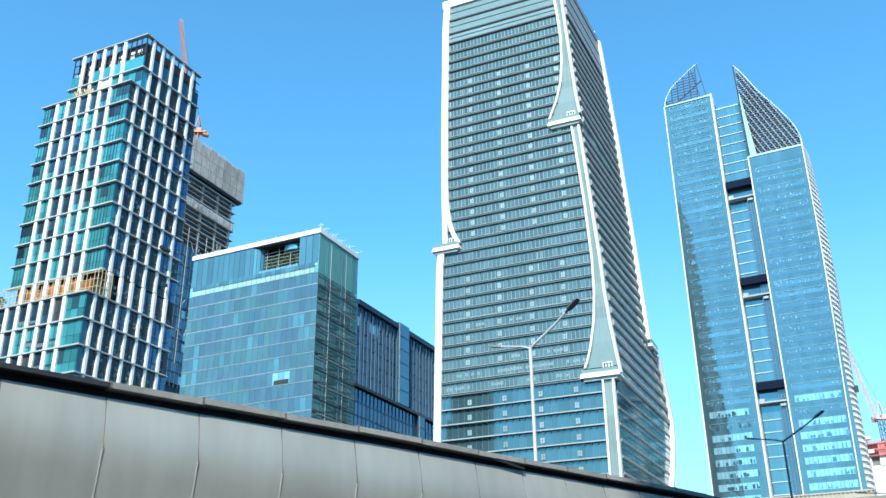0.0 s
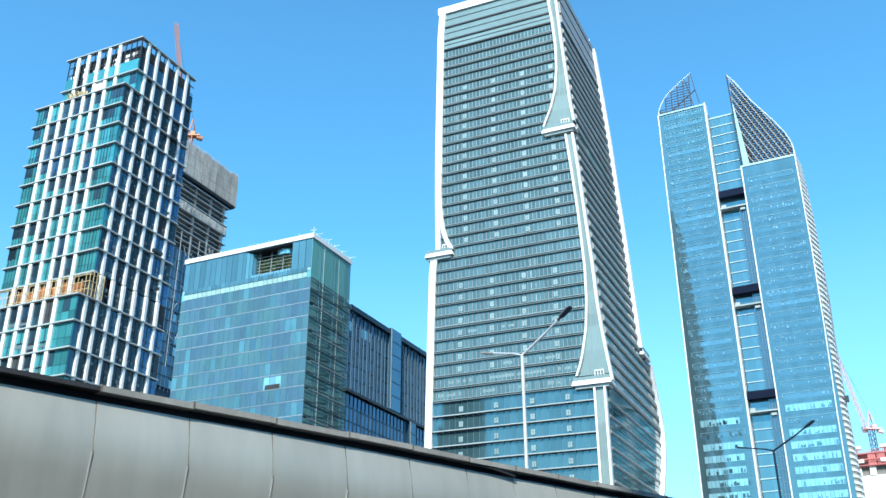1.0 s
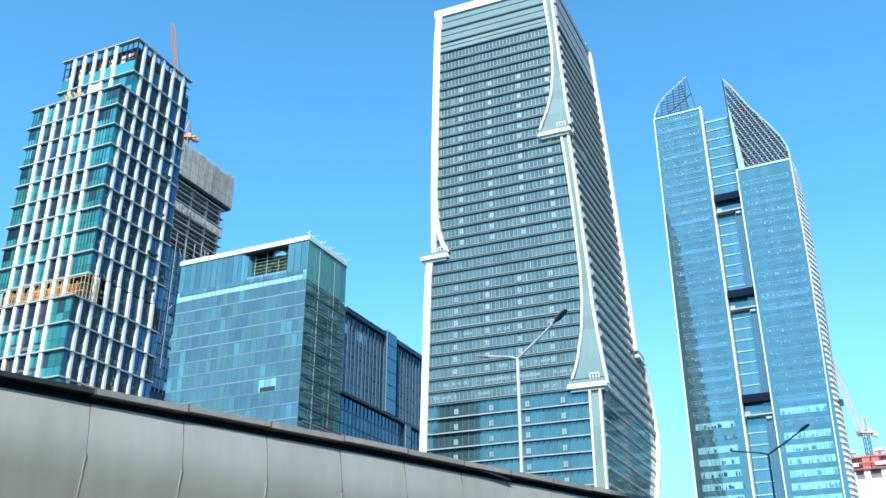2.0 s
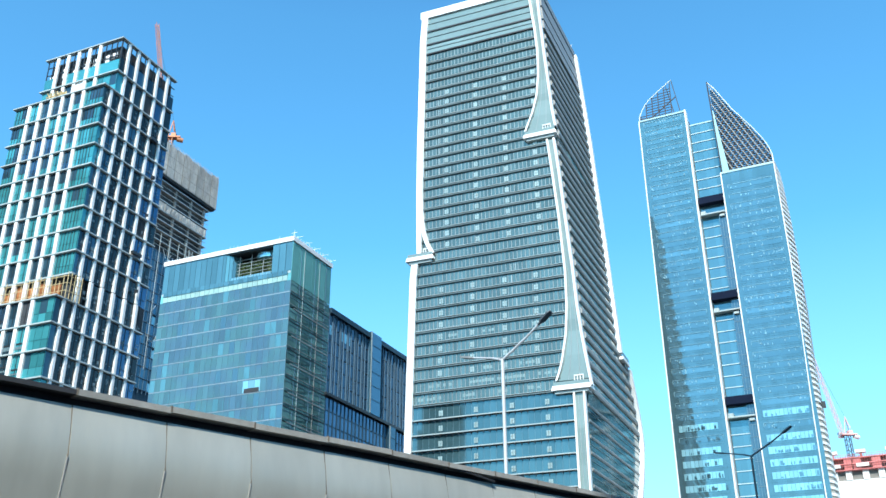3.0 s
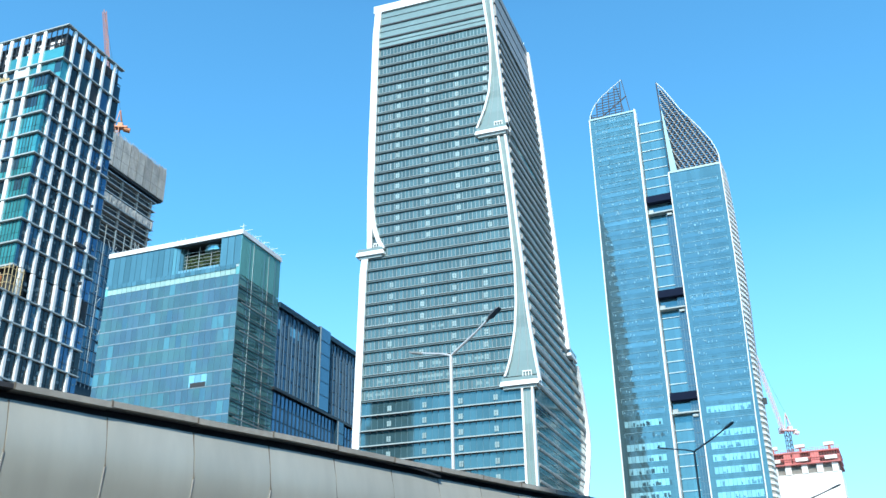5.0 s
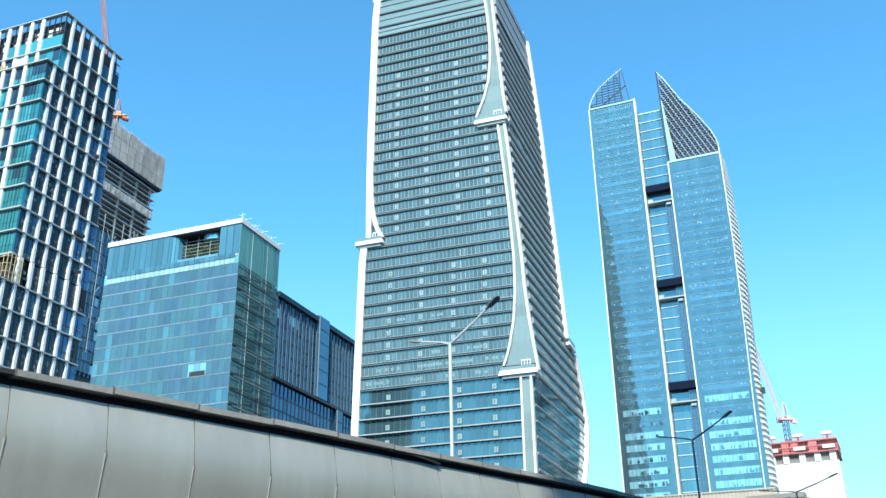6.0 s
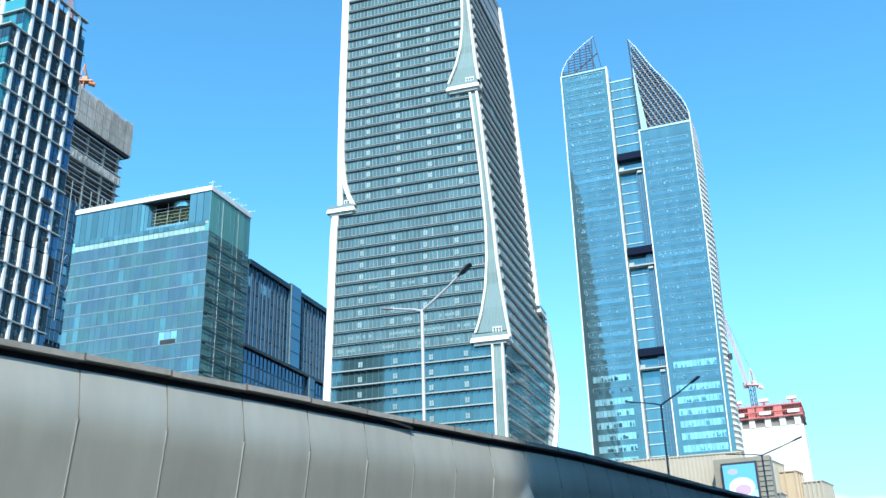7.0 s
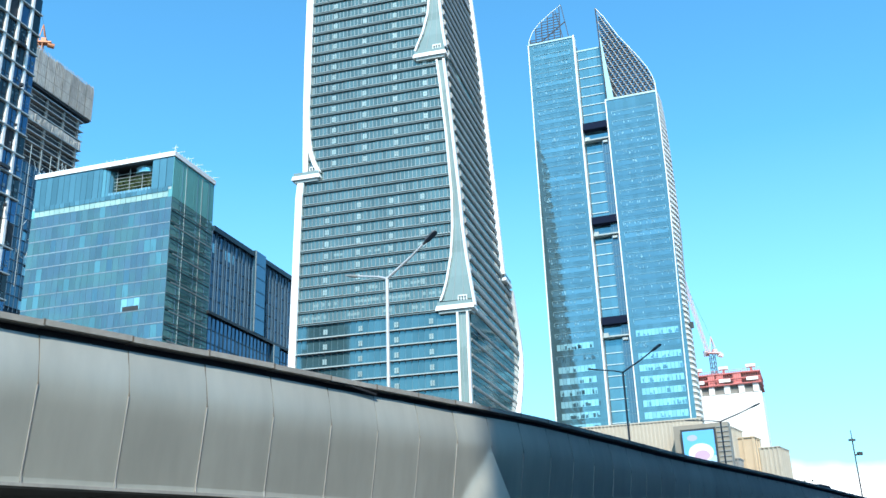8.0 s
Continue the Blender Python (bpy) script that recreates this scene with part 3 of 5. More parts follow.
# ---- concrete frame behind it, with a luffing crane ----
def concrete_tower():
    t = thing("concrete_tower", pose(-79.08, 330.67, 0, 0, 0, -25.1), "raw concrete tower under construction with grey climbing screen", "tower")
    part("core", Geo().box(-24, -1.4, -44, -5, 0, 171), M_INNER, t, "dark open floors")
    scr = Geo()
    y = -43.5
    n = 0
    while y < -0.5:
        w = 4.35
        me = Geo().box(0.5, 0.9, y + 0.16, y + w - 0.16, 170.0, 183.2 + rnd.uniform(-0.5, 0.5)).mesh("screen_panel", M_MESH)
        piece("screen_panel", me, t)
        ribs = Geo()
        for q in range(5):
            ribs.box(0.9, 1.02, y + 0.35 + 0.88 * q, y + 0.47 + 0.88 * q, 170.2, 183.6 + rnd.uniform(-0.3, 0.8))
        tagged(part("screen_rib", ribs, M_MESH, t), kind="stuff")
        y += w
        n += 1
    part("screen_panel", Geo().box(-24, 0.6, 0.05, 0.5, 170.0, 183.0), M_MESH, t)
    part("screen_floor", Geo().box(-24, 0.45, -43.5, -0.2, 169.2, 170.3), M_INNER, t)
    part("screen_backing", Geo().box(0.3, 0.5, -43.5, 0, 170.4, 182.6), M_INNER, t)
    for zz in (174.0, 178.4):
        part("screen_rail", Geo().box(0.9, 0.98, -43.5, 0, zz, zz + 0.16), M_CONC, t)
    ties = Geo()
    for i in range(60):
        yy = -44 + 0.74 * i
        ties.bar((0.7, yy, 183), (0.7, yy, 184.2 + rnd.uniform(-0.3, 0.6)), 0.06)
    tagged(part("guard_rail", ties, M_CONC, t), kind="stuff")
    z, k = 168.0, 0
    while z > 142:
        part("slab", Geo().box(-24, 0.0, -44, -3.0, z - 0.35, z + 0.1), M_CONC, t)
        part("edge_rail", Geo().box(-0.15, 0.0, -44, -3.0, z - 2.2, z - 2.05), M_LEDGE, t)
        part("slab_rim", Geo().box(0.0, 0.1, -44, -2.6, z - 0.3, z + 0.05), M_LEDGE, t)
        if k == 3:
            heap = Geo()
            for _ in range(70):
                yy = rnd.uniform(-43, -4)
                heap.box(-0.05, 0.15, yy, yy + rnd.uniform(0.3, 0.9), z + 0.1, z + rnd.uniform(1.2, 3.3))
            tagged(part("debris_netting", heap, M_MESH, t, "grey debris netting"), kind="stuff")
            part("upstand", Geo().box(-0.5, -0.05, -44, -3.2, z + 0.1, z + 3.2), M_MESH, t)
        for yy in (-31, -22, -13, -5):
            part("column", Geo().box(-1.2, -0.4, yy - 0.45, yy + 0.45, z - 4.0, z - 0.35), M_CONC, t)
        z -= 3.9
        k += 1
    # lower storeys already glazed
    pane_me = Geo().box(-0.05, 0.05, 0.06, 1.94, 0.06, 3.6).mesh("pane", M_FLANKGLASS)
    pane_pale = Geo().box(-0.05, 0.05, 0.06, 1.94, 0.06, 3.0).mesh("pane", M_SKYGLASS)
    pane_dark = Geo().box(-0.05, 0.05, 0.06, 1.94, 0.06, 3.6).mesh("pane", M_NAVY)
    hoist = Geo()
    for _ in range(46):
        yy, zz = rnd.uniform(-30, -10), rnd.uniform(100, 146)
        hoist.bar((1.0, yy, zz), (1.0, yy + rnd.uniform(-2.5, 2.5), zz + rnd.uniform(-1.5, 4)), 0.12)
    for yy in (-29, -24, -19, -13):
        hoist.bar((1.1, yy, 96), (1.1, yy, 147), 0.12)
    tagged(part("hoist_scaffold", hoist, M_SLAB, t, "pale hoist scaffold"), kind="stuff")
    for i in range(16):
        for j in range(13):
            piece("pane", pane_pale if rnd.random() < 0.16 else pane_dark if rnd.random() < 0.3 else pane_me, t, 0.35, -44 + 2.0 * i + 0.4, 140.0 - 3.9 * (j + 1))
    mull = Geo()
    for i in range(17):
        mull.box(0.35, 0.6, -44 + 2.0 * i + 0.36, -44 + 2.0 * i + 0.46, 88, 140)
    for j in range(14):
        mull.box(0.35, 0.55, -44, -11, 140 - 3.9 * j - 0.12, 140 - 3.9 * j + 0.12)
    part("mullions", mull, M_WINGFIN, t)
    part("lower_block", Geo().box(-24, 0.2, -44, -11, 0, 140), M_FLANK, t)
    part("scaffold", Geo().box(-2, 1.2, -12, -6, 143.5, 144).bar((1, -6.5, 140), (1, -6.5, 148), 0.15).bar((1, -11, 140), (1, -11, 147), 0.15).bar((1, -15, 140), (1, -15, 149), 0.15), M_LEDGE, t)
    return t


concrete_tower()


def lattice(geo, a, b, half, bay, r, turn=Vector((0, 0, 1))):
    """A square lattice boom from a to b."""
    a, b = Vector(a), Vector(b)
    d = (b - a).normalized()
    s = d.cross(turn)
    s = s.normalized() if s.length > 1e-3 else Vector((1, 0, 0))
    u = s.cross(d)
    n = max(2, round((b - a).length / bay))
    corner = [(s * i + u * j) * half for i, j in ((-1, -1), (1, -1), (1, 1), (-1, 1))]
    for c in corner:
        geo.bar(a + c, b + c, r)
    for k in range(n):
        p, q = a.lerp(b, k / n), a.lerp(b, (k + 1) / n)
        for i in range(4):
            geo.bar(p + corner[i], q + corner[(i + 1) % 4], r * 0.6)
            geo.bar(p + corner[i], p + corner[(i + 1) % 4], r * 0.6)


def luffing_crane(x, y, z0, zc, tip, paint, mast_paint, label):
    c = thing("tower_crane", pose(x, y, z0), label, "crane")
    h = zc - z0
    g = Geo()
    lattice(g, (0, 0, 0), (0, 0, h), 1.0, 2.2, 0.16)
    part("mast", g, mast_paint, c)
    part("machine_deck", Geo().box(-2.6, 2.6, -1.3, 1.3, h, h + 0.55).box(0.4, 2.2, -1.1, 1.1, h + 0.55, h + 2.0), paint, c)
    part("counterweight", Geo().bar((2.7, -0.3, h - 0.5), (4.9, 0.3, h - 0.8), 0.95, 12), M_CRANE if paint is M_CRANE else M_WHITE, c)
    part("counterweight_arm", Geo().box(2.0, 4.0, -1.2, 1.2, h + 0.1, h + 0.6), paint, c)
    g = Geo()
    g.bar((1.5, -1, h + 2.6), (0.4, 0, h + 8), 0.22).bar((1.5, 1, h + 2.6), (0.4, 0, h + 8), 0.22).bar((-1, 0, h + 0.6), (0.4, 0, h + 8), 0.18)
    part("a_frame", g, paint, c)
    g = Geo()
    foot = Vector((-2.0, 0, h + 1.0))
    end = Vector(tip) - Vector((x, y, z0))
    lattice(g, foot, end, 0.6, 2.6, 0.10)
    part("jib", g, paint, c)
    part("pendant_rope", Geo().bar((0.4, 0, h + 8), end, 0.05), M_DARK, c)
    part("cab", Geo().box(-2.6, -0.8, 1.6, 3.2, h - 0.6, h + 1.8), M_WHITE, c)
    return c


luffing_crane(-93.5, 309.0, 171.0, 189.5, (-111.5, 328.0, 258.5), M_CRANE, M_CRANE, "orange luffing tower crane above the concrete tower")


# ---- teal glass office block with a roof terrace ----
def office_block():
    t = thing("office_block", pose(-35.05, 247.53, 0, 0, 0, -25.5), "blue-green glass office block with white roof edge and terrace", "office building")
    W, DP = -46.6, 22.1
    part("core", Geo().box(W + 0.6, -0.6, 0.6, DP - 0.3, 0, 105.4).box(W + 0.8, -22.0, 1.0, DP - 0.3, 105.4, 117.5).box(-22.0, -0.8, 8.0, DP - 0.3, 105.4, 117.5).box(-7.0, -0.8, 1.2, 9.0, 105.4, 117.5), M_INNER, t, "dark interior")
    part("roof", Geo().box(W - 0.3, 0.3, -0.3, DP + 0.3, 117.9, 119.3), M_WHITE, t, "white roof edge")
    part("soffit", Geo().box(W + 0.2, -0.3, 0.2, DP, 117.5, 117.9), M_DARK, t)
    shared = {}

    def pane(w, h, mt):
        key = (round(w, 2), round(h, 2), mt.name)
        if key not in shared:
            shared[key] = Geo().box(0.05, w - 0.05, -0.05, 0.05, 0.05, h - 0.05).mesh("pane", mt)
        return shared[key]

    n, pitch, z_top = 24, 4.1, 106.0
    w = -W / n
    for j in range(11):
        z = z_top - pitch * (j + 1)
        for i in range(n):
            opened = j == 7 and i in (17, 18, 19)
            mt = M_SKYGLASS if opened else M_BLUE_BAND if rnd.random() < 0.012 * j else M_PSTREAK if rnd.random() < (0.25 if i % 5 == 2 else 0.03) else M_PGLASS
            piece("pane", pane(w, pitch - 0.55, mt), t, W + w * i, 0.05, z + 0.25)
        part("spandrel", Geo().box(W, 0, 0.02, 0.3, z - 0.38, z + 0.32), M_SPANDREL, t)
        part("slab_edge", Geo().box(W, 0, -0.05, 0.02, z - 0.09, z + 0.19), M_PSLAB, t)
    part("open_vent", Geo().box(W + w * 17 + 0.6, W + w * 20 - 0.3, -0.12, 0.0, z_top - pitch * 8 + 0.3, z_top - pitch * 8 + 1.5), M_INNER, t, "open window vent")
    part("lower_wall", Geo().box(W, 0, 0.0, 0.5, 0, z_top - pitch * 11 - 0.2), M_PGLASS, t)
    blind = Geo()
    for _ in range(70):
        bx, bz = W + w * rnd.randrange(n) + rnd.uniform(0.15, 1.5), z_top - pitch * rnd.randrange(1, 12)
        blind.box(bx, bx + rnd.uniform(0.12, 0.45), -0.012, -0.004, bz + 0.4, bz + rnd.uniform(1.2, 3.4))
    tagged(part("blind", blind, M_PSTREAK, t, "pale blinds behind the glass"), kind="stuff")
    mull = Geo()
    for i in range(n + 1):
        mull.box(W + w * i - 0.025, W + w * i + 0.025, -0.04, 0.1, 59, z_top)
    part("mullions", mull, M_PMULL, t)
    # bright band under the terrace
    bw = 44.4 / 26
    for i in range(26):
        piece("band_pane", pane(bw, 2.2, M_PALE), t, W + 1.0 + bw * i, -0.05, 105.5)
    part("band_end", Geo().box(-1.2, -0.02, -0.04, 0.5, 105.4, 108.5), M_CROWNGREEN, t)
    part("band_end", Geo().box(W + 0.02, W + 0.98, -0.04, 0.5, 105.4, 108.5), M_CROWNGREEN, t)
    guard_me = pane(bw, 1.5, M_CROWNGLASS)
    for i in range(26):
        piece("guard_pane", guard_me, t, W + 1.0 + bw * i, -0.2, 107.2)
    part("terrace_slab", Geo().box(W + 0.3, -0.3, -0.12, 7.5, 107.75, 108.45), M_LEDGE, t)
    # crown storey: flat glass, a rounded return into the terrace, one bay beyond it
    h = 9.2
    for i in range(11):
        piece("pane", pane(2.0, h, M_CROWNGLASS), t, W + 2.0 * i, 0.1, 108.6)
    for i in range(6):
        a = radians(15 * i)
        piece("pane", pane(1.05, h, M_CROWNGLASS), t, W + 22.0 + 4.0 * math.sin(a), 0.1 + 4.0 * (1 - math.cos(a)), 108.6, radians(15 * i + 7.5))
    for i in range(3):
        piece("pane", pane(2.3, h, M_CROWNGLASS), t, -7.0 + 2.33 * i, 0.1, 108.6)
    pipes = Geo()
    for k in range(7):
        pipes.bar((-21.5, 2.4, 109.4 + 1.1 * k), (-7.2, 2.4, 109.4 + 1.1 * k), 0.08, 6)
    for x in (-20.2, -16.0, -11.8, -7.6):
        pipes.bar((x, 2.5, 108.5), (x, 2.5, 117.5), 0.09, 6)
    tagged(part("terrace_rack", pipes, M_LEDGE, t, "pale rack of pipes in the terrace"), kind="stuff")
    green = Geo()
    for _ in range(1500):
        c = Vector((rnd.uniform(-22, -7.6), rnd.uniform(2.9, 4.6), rnd.uniform(108.6, 115.5)))
        d = Vector((rnd.gauss(0, 1), rnd.gauss(0, 1), rnd.gauss(0, 1))).normalized() * 0.5
        green.bar(c, c + d, 0.16, 3)
    tagged(part("terrace_planting", green, M_LEAF, t, "dark green planting on the terrace"), kind="stuff")
    drum = Geo()
    drum.prism([(-11.5 + 3.6 * math.cos(2 * math.pi * k / 20), 4.6 + 3.0 * math.sin(2 * math.pi * k / 20)) for k in range(20)], 115.6, 117.3)
    part("drum", drum, M_SKYGLASS, t, "pale round rooftop drum")
    rail = Geo()
    for k in range(14):
        rail.box(-21 + k, -20.2 + k, -0.05, 0.0, 108.6, 109.5)
    part("terrace_rail", rail, M_SKYGLASS, t)
    # shaded flank with floor edges behind the glass
    q = math.pi / 2
    wy = DP / 6
    for j in range(12):
        z = 105.4 - pitch * (j + 1)
        for i in range(6):
            piece("flank_pane", pane(wy, pitch - 0.3, M_GREEN), t, -0.05, wy * i, z + 0.3, q)
        part("flank_slab", Geo().box(-0.3, 0.12, 0.2 + 2 * (j % 2), DP, z, z + 0.28), M_FIN if j % 2 else M_DARK, t)
    for i in range(6):
        piece("flank_pane", pane(wy, 12.2, M_CROWNGREEN), t, -0.05, wy * i, 105.5, q)
    for j in range(24):
        part("flank_line", Geo().box(0.0, 0.09, 0.1, DP, 105.4 - pitch * j / 2 - 1.0, 105.4 - pitch * j / 2 - 0.88), M_FIN if j % 2 else M_WINGFIN, t)
    part("flank_line", Geo().box(0.0, 0.12, 6.6, 6.72, 55, 117.5), M_LEDGE, t, "pale vertical cable")
    part("flank_line", Geo().box(0.0, 0.12, 15.2, 15.3, 55, 117.5), M_FIN, t)
    diag = Geo()
    for i in (1.3, 3.5, 5.2):
        diag.box(0.0, 0.10, wy * i - 0.04, wy * i + 0.04, 55, 117.5)
    part("flank_mullions", diag, M_WINGFIN, t)
    brace = Geo()
    for j in range(12):
        z = 105.4 - pitch * (j + 1)
        brace.bar((0.06, 0.5, z + 0.4), (0.06, DP * 0.55, z + 2.6), 0.06).bar((0.06, DP * 0.6, z + 0.4), (0.06, DP, z + 2.4), 0.06)
    tagged(part("flank_brace", brace, M_DARK, t), kind="stuff")
    # rails, lightning rods and scaffold ends on the roof
    roof = Geo()
    for i in range(34):
        x = W + 1 + i * 1.35
        roof.bar((x, 0.2, 119.3), (x, 0.2, 119.3 + rnd.choice((0.4, 0.5, 0.9))), 0.05)
    for i in range(14):
        y = 0.5 + i * 1.6
        roof.bar((0.1, y, 119.3), (0.1, y, 119.9 + rnd.uniform(0, 0.8)), 0.05)
        if i % 3 == 1:
            roof.bar((-0.8, y, 120.0), (1.7, y + 0.5, 120.1), 0.05)
    roof.bar((0, 0, 119), (0.2, 0, 121.2), 0.07).bar((-0.9, 0, 120.4), (1.0, 0.2, 120.5), 0.06)
    part("roof_rail", roof, M_WHITE, t, "white roof rail and rods")
    return t


office_block()


# ---- dark finned wing beyond it ----
M_WINGGLASS = glazing("dark_blue_glass", (0.04, 0.095, 0.15), 0.5, 0.08, 0.35)


def finned_wing():
    t = thing("finned_wing", pose(-35.05, 247.53, 0, 0, 0, -25.5), "dark blue office wing with close vertical fins", "office building")
    Y0, Y1, ZT, ZL = 22.4, 96.0, 104.7, 77.6
    part("body", Geo().box(-30, -0.5, Y0, Y1, 0, ZT - 0.4), M_FLANK, t)
    part("parapet", Geo().box(-30, 0.7, Y0, Y1, ZT - 1.6, ZT), M_FLANK, t)
    part("ledge", Geo().box(-0.4, 0.8, Y0 - 1.0, Y1, ZL - 0.5, ZL + 0.4), M_DARK, t)
    w = 2.35
    n = int((Y1 - Y0) / w)
    upper = Geo().box(-0.5, -0.22, 0.12, w - 0.12, 0, 3.75).mesh("pane", M_WINGGLASS)
    for i in range(n):
        for j in range(6):
            piece("pane", upper, t, 0, Y0 + w * i, ZL + 0.6 + 4.15 * j)
    lower = Geo().box(-0.4, -0.15, 0.13, w - 0.13, 0, 3.75).mesh("pane", M_BLUE)
    for i in range(n):
        for j in range(5):
            piece("pane", lower, t, 0, Y0 + w * i, ZL - 4.6 - 4.1 * j)
    fin_u = Geo().box(-0.4, 0.10, -0.08, 0.08, ZL + 0.4, ZT - 1.6).mesh("fin", M_WINGFIN)
    fin_l = Geo().box(-0.4, 0.06, -0.12, 0.12, 54, ZL - 0.5).mesh("fin", M_FLANK)
    for i in range(n + 1):
        piece("fin", fin_u, t, 0, Y0 + w * i)
        if i % 2:
            piece("fin", fin_u, t, 0, Y0 + w * i + 0.7)
        piece("fin", fin_l, t, 0, Y0 + w * i)
    # projecting glazed bays
    for y0, y1, z0, z1 in ((48.2, 55.4, ZL + 0.5, ZT + 0.6), (62.6, 67.0, 54, ZL - 0.6)):
        bay = part("bay", Geo().box(-0.4, 0.9, y0, y1, z0, z1), M_FLANKGLASS, t, "projecting glazed bay")
        part("bay_edge", Geo().box(0.9, 1.05, y0, y0 + 0.5, z0, z1), M_LEDGE, bay)
        for k in range(1, 6):
            z = z0 + (z1 - z0) * k / 6
            part("bay_line", Geo().box(0.9, 0.98, y0 + 0.5, y1, z, z + 0.2), M_FLANK, bay)
    lit = Geo()
    for i in (0, 3, 4, 5, 14, 26, 28, 31):
        lit.box(-0.21, -0.17, Y0 + w * i + 0.4, Y0 + w * i + 1.9, ZT - 8.2, ZT - 5.2)
    part("pale_pane", lit, M_SKYGLASS, t)
    return t


finned_wing()


# ---- tall tower with white ribs ----
RIB_L = [(0, 0.0), (68.2, 0.3), (70.3, -4.3), (72.5, -3.4), (75.3, -2.5), (82.7, -1.0), (90.5, -0.3), (100, -0.15), (117, -0.95), (132, -2.1), (142.5, -3.0),
         (146, -9.3), (148, -8.5), (152, -6.8), (157.5, -5.25), (165, -4.4), (173, -4.25), (182, -4.8), (189, -5.5), (199, -6.4)]
RIB_R = [(0, 3.0), (66.9, 3.2), (68.2, 5.3), (74, 4.55), (82, 3.6), (90, 2.9), (100, 2.45), (117, 1.3), (131, 0.4), (142, -0.45), (145.3, 0.3), (152, -0.45), (162, -1.1), (173, -1.8), (188, -2.6), (199, -3.2)]
OUT_L = [(0, -46.9), (55, -46.3), (109, -45.0), (112, -43.3), (119, -43.4), (132, -43.5), (148, -43.4), (168, -43.0), (188, -42.6), (199, -41.8)]
FAR_X = [(0, 3.0), (66, 3.2), (90, 2.9), (100, 2.45), (117, 1.3), (142, -0.3), (162, -1.1), (199, -3.2)]
BACK = [(0, 40.0), (40, 46.0), (47.5, 49.8), (53, 53.6), (59, 57.0), (64, 58.8), (68, 59.2), (73, 58.0), (78, 56.0), (83, 53.4), (87.5, 51.2), (89.5, 40.6), (104, 40.8), (122, 42.6), (141, 43.2), (159, 42.2), (178, 41.0), (199, 38.8)]


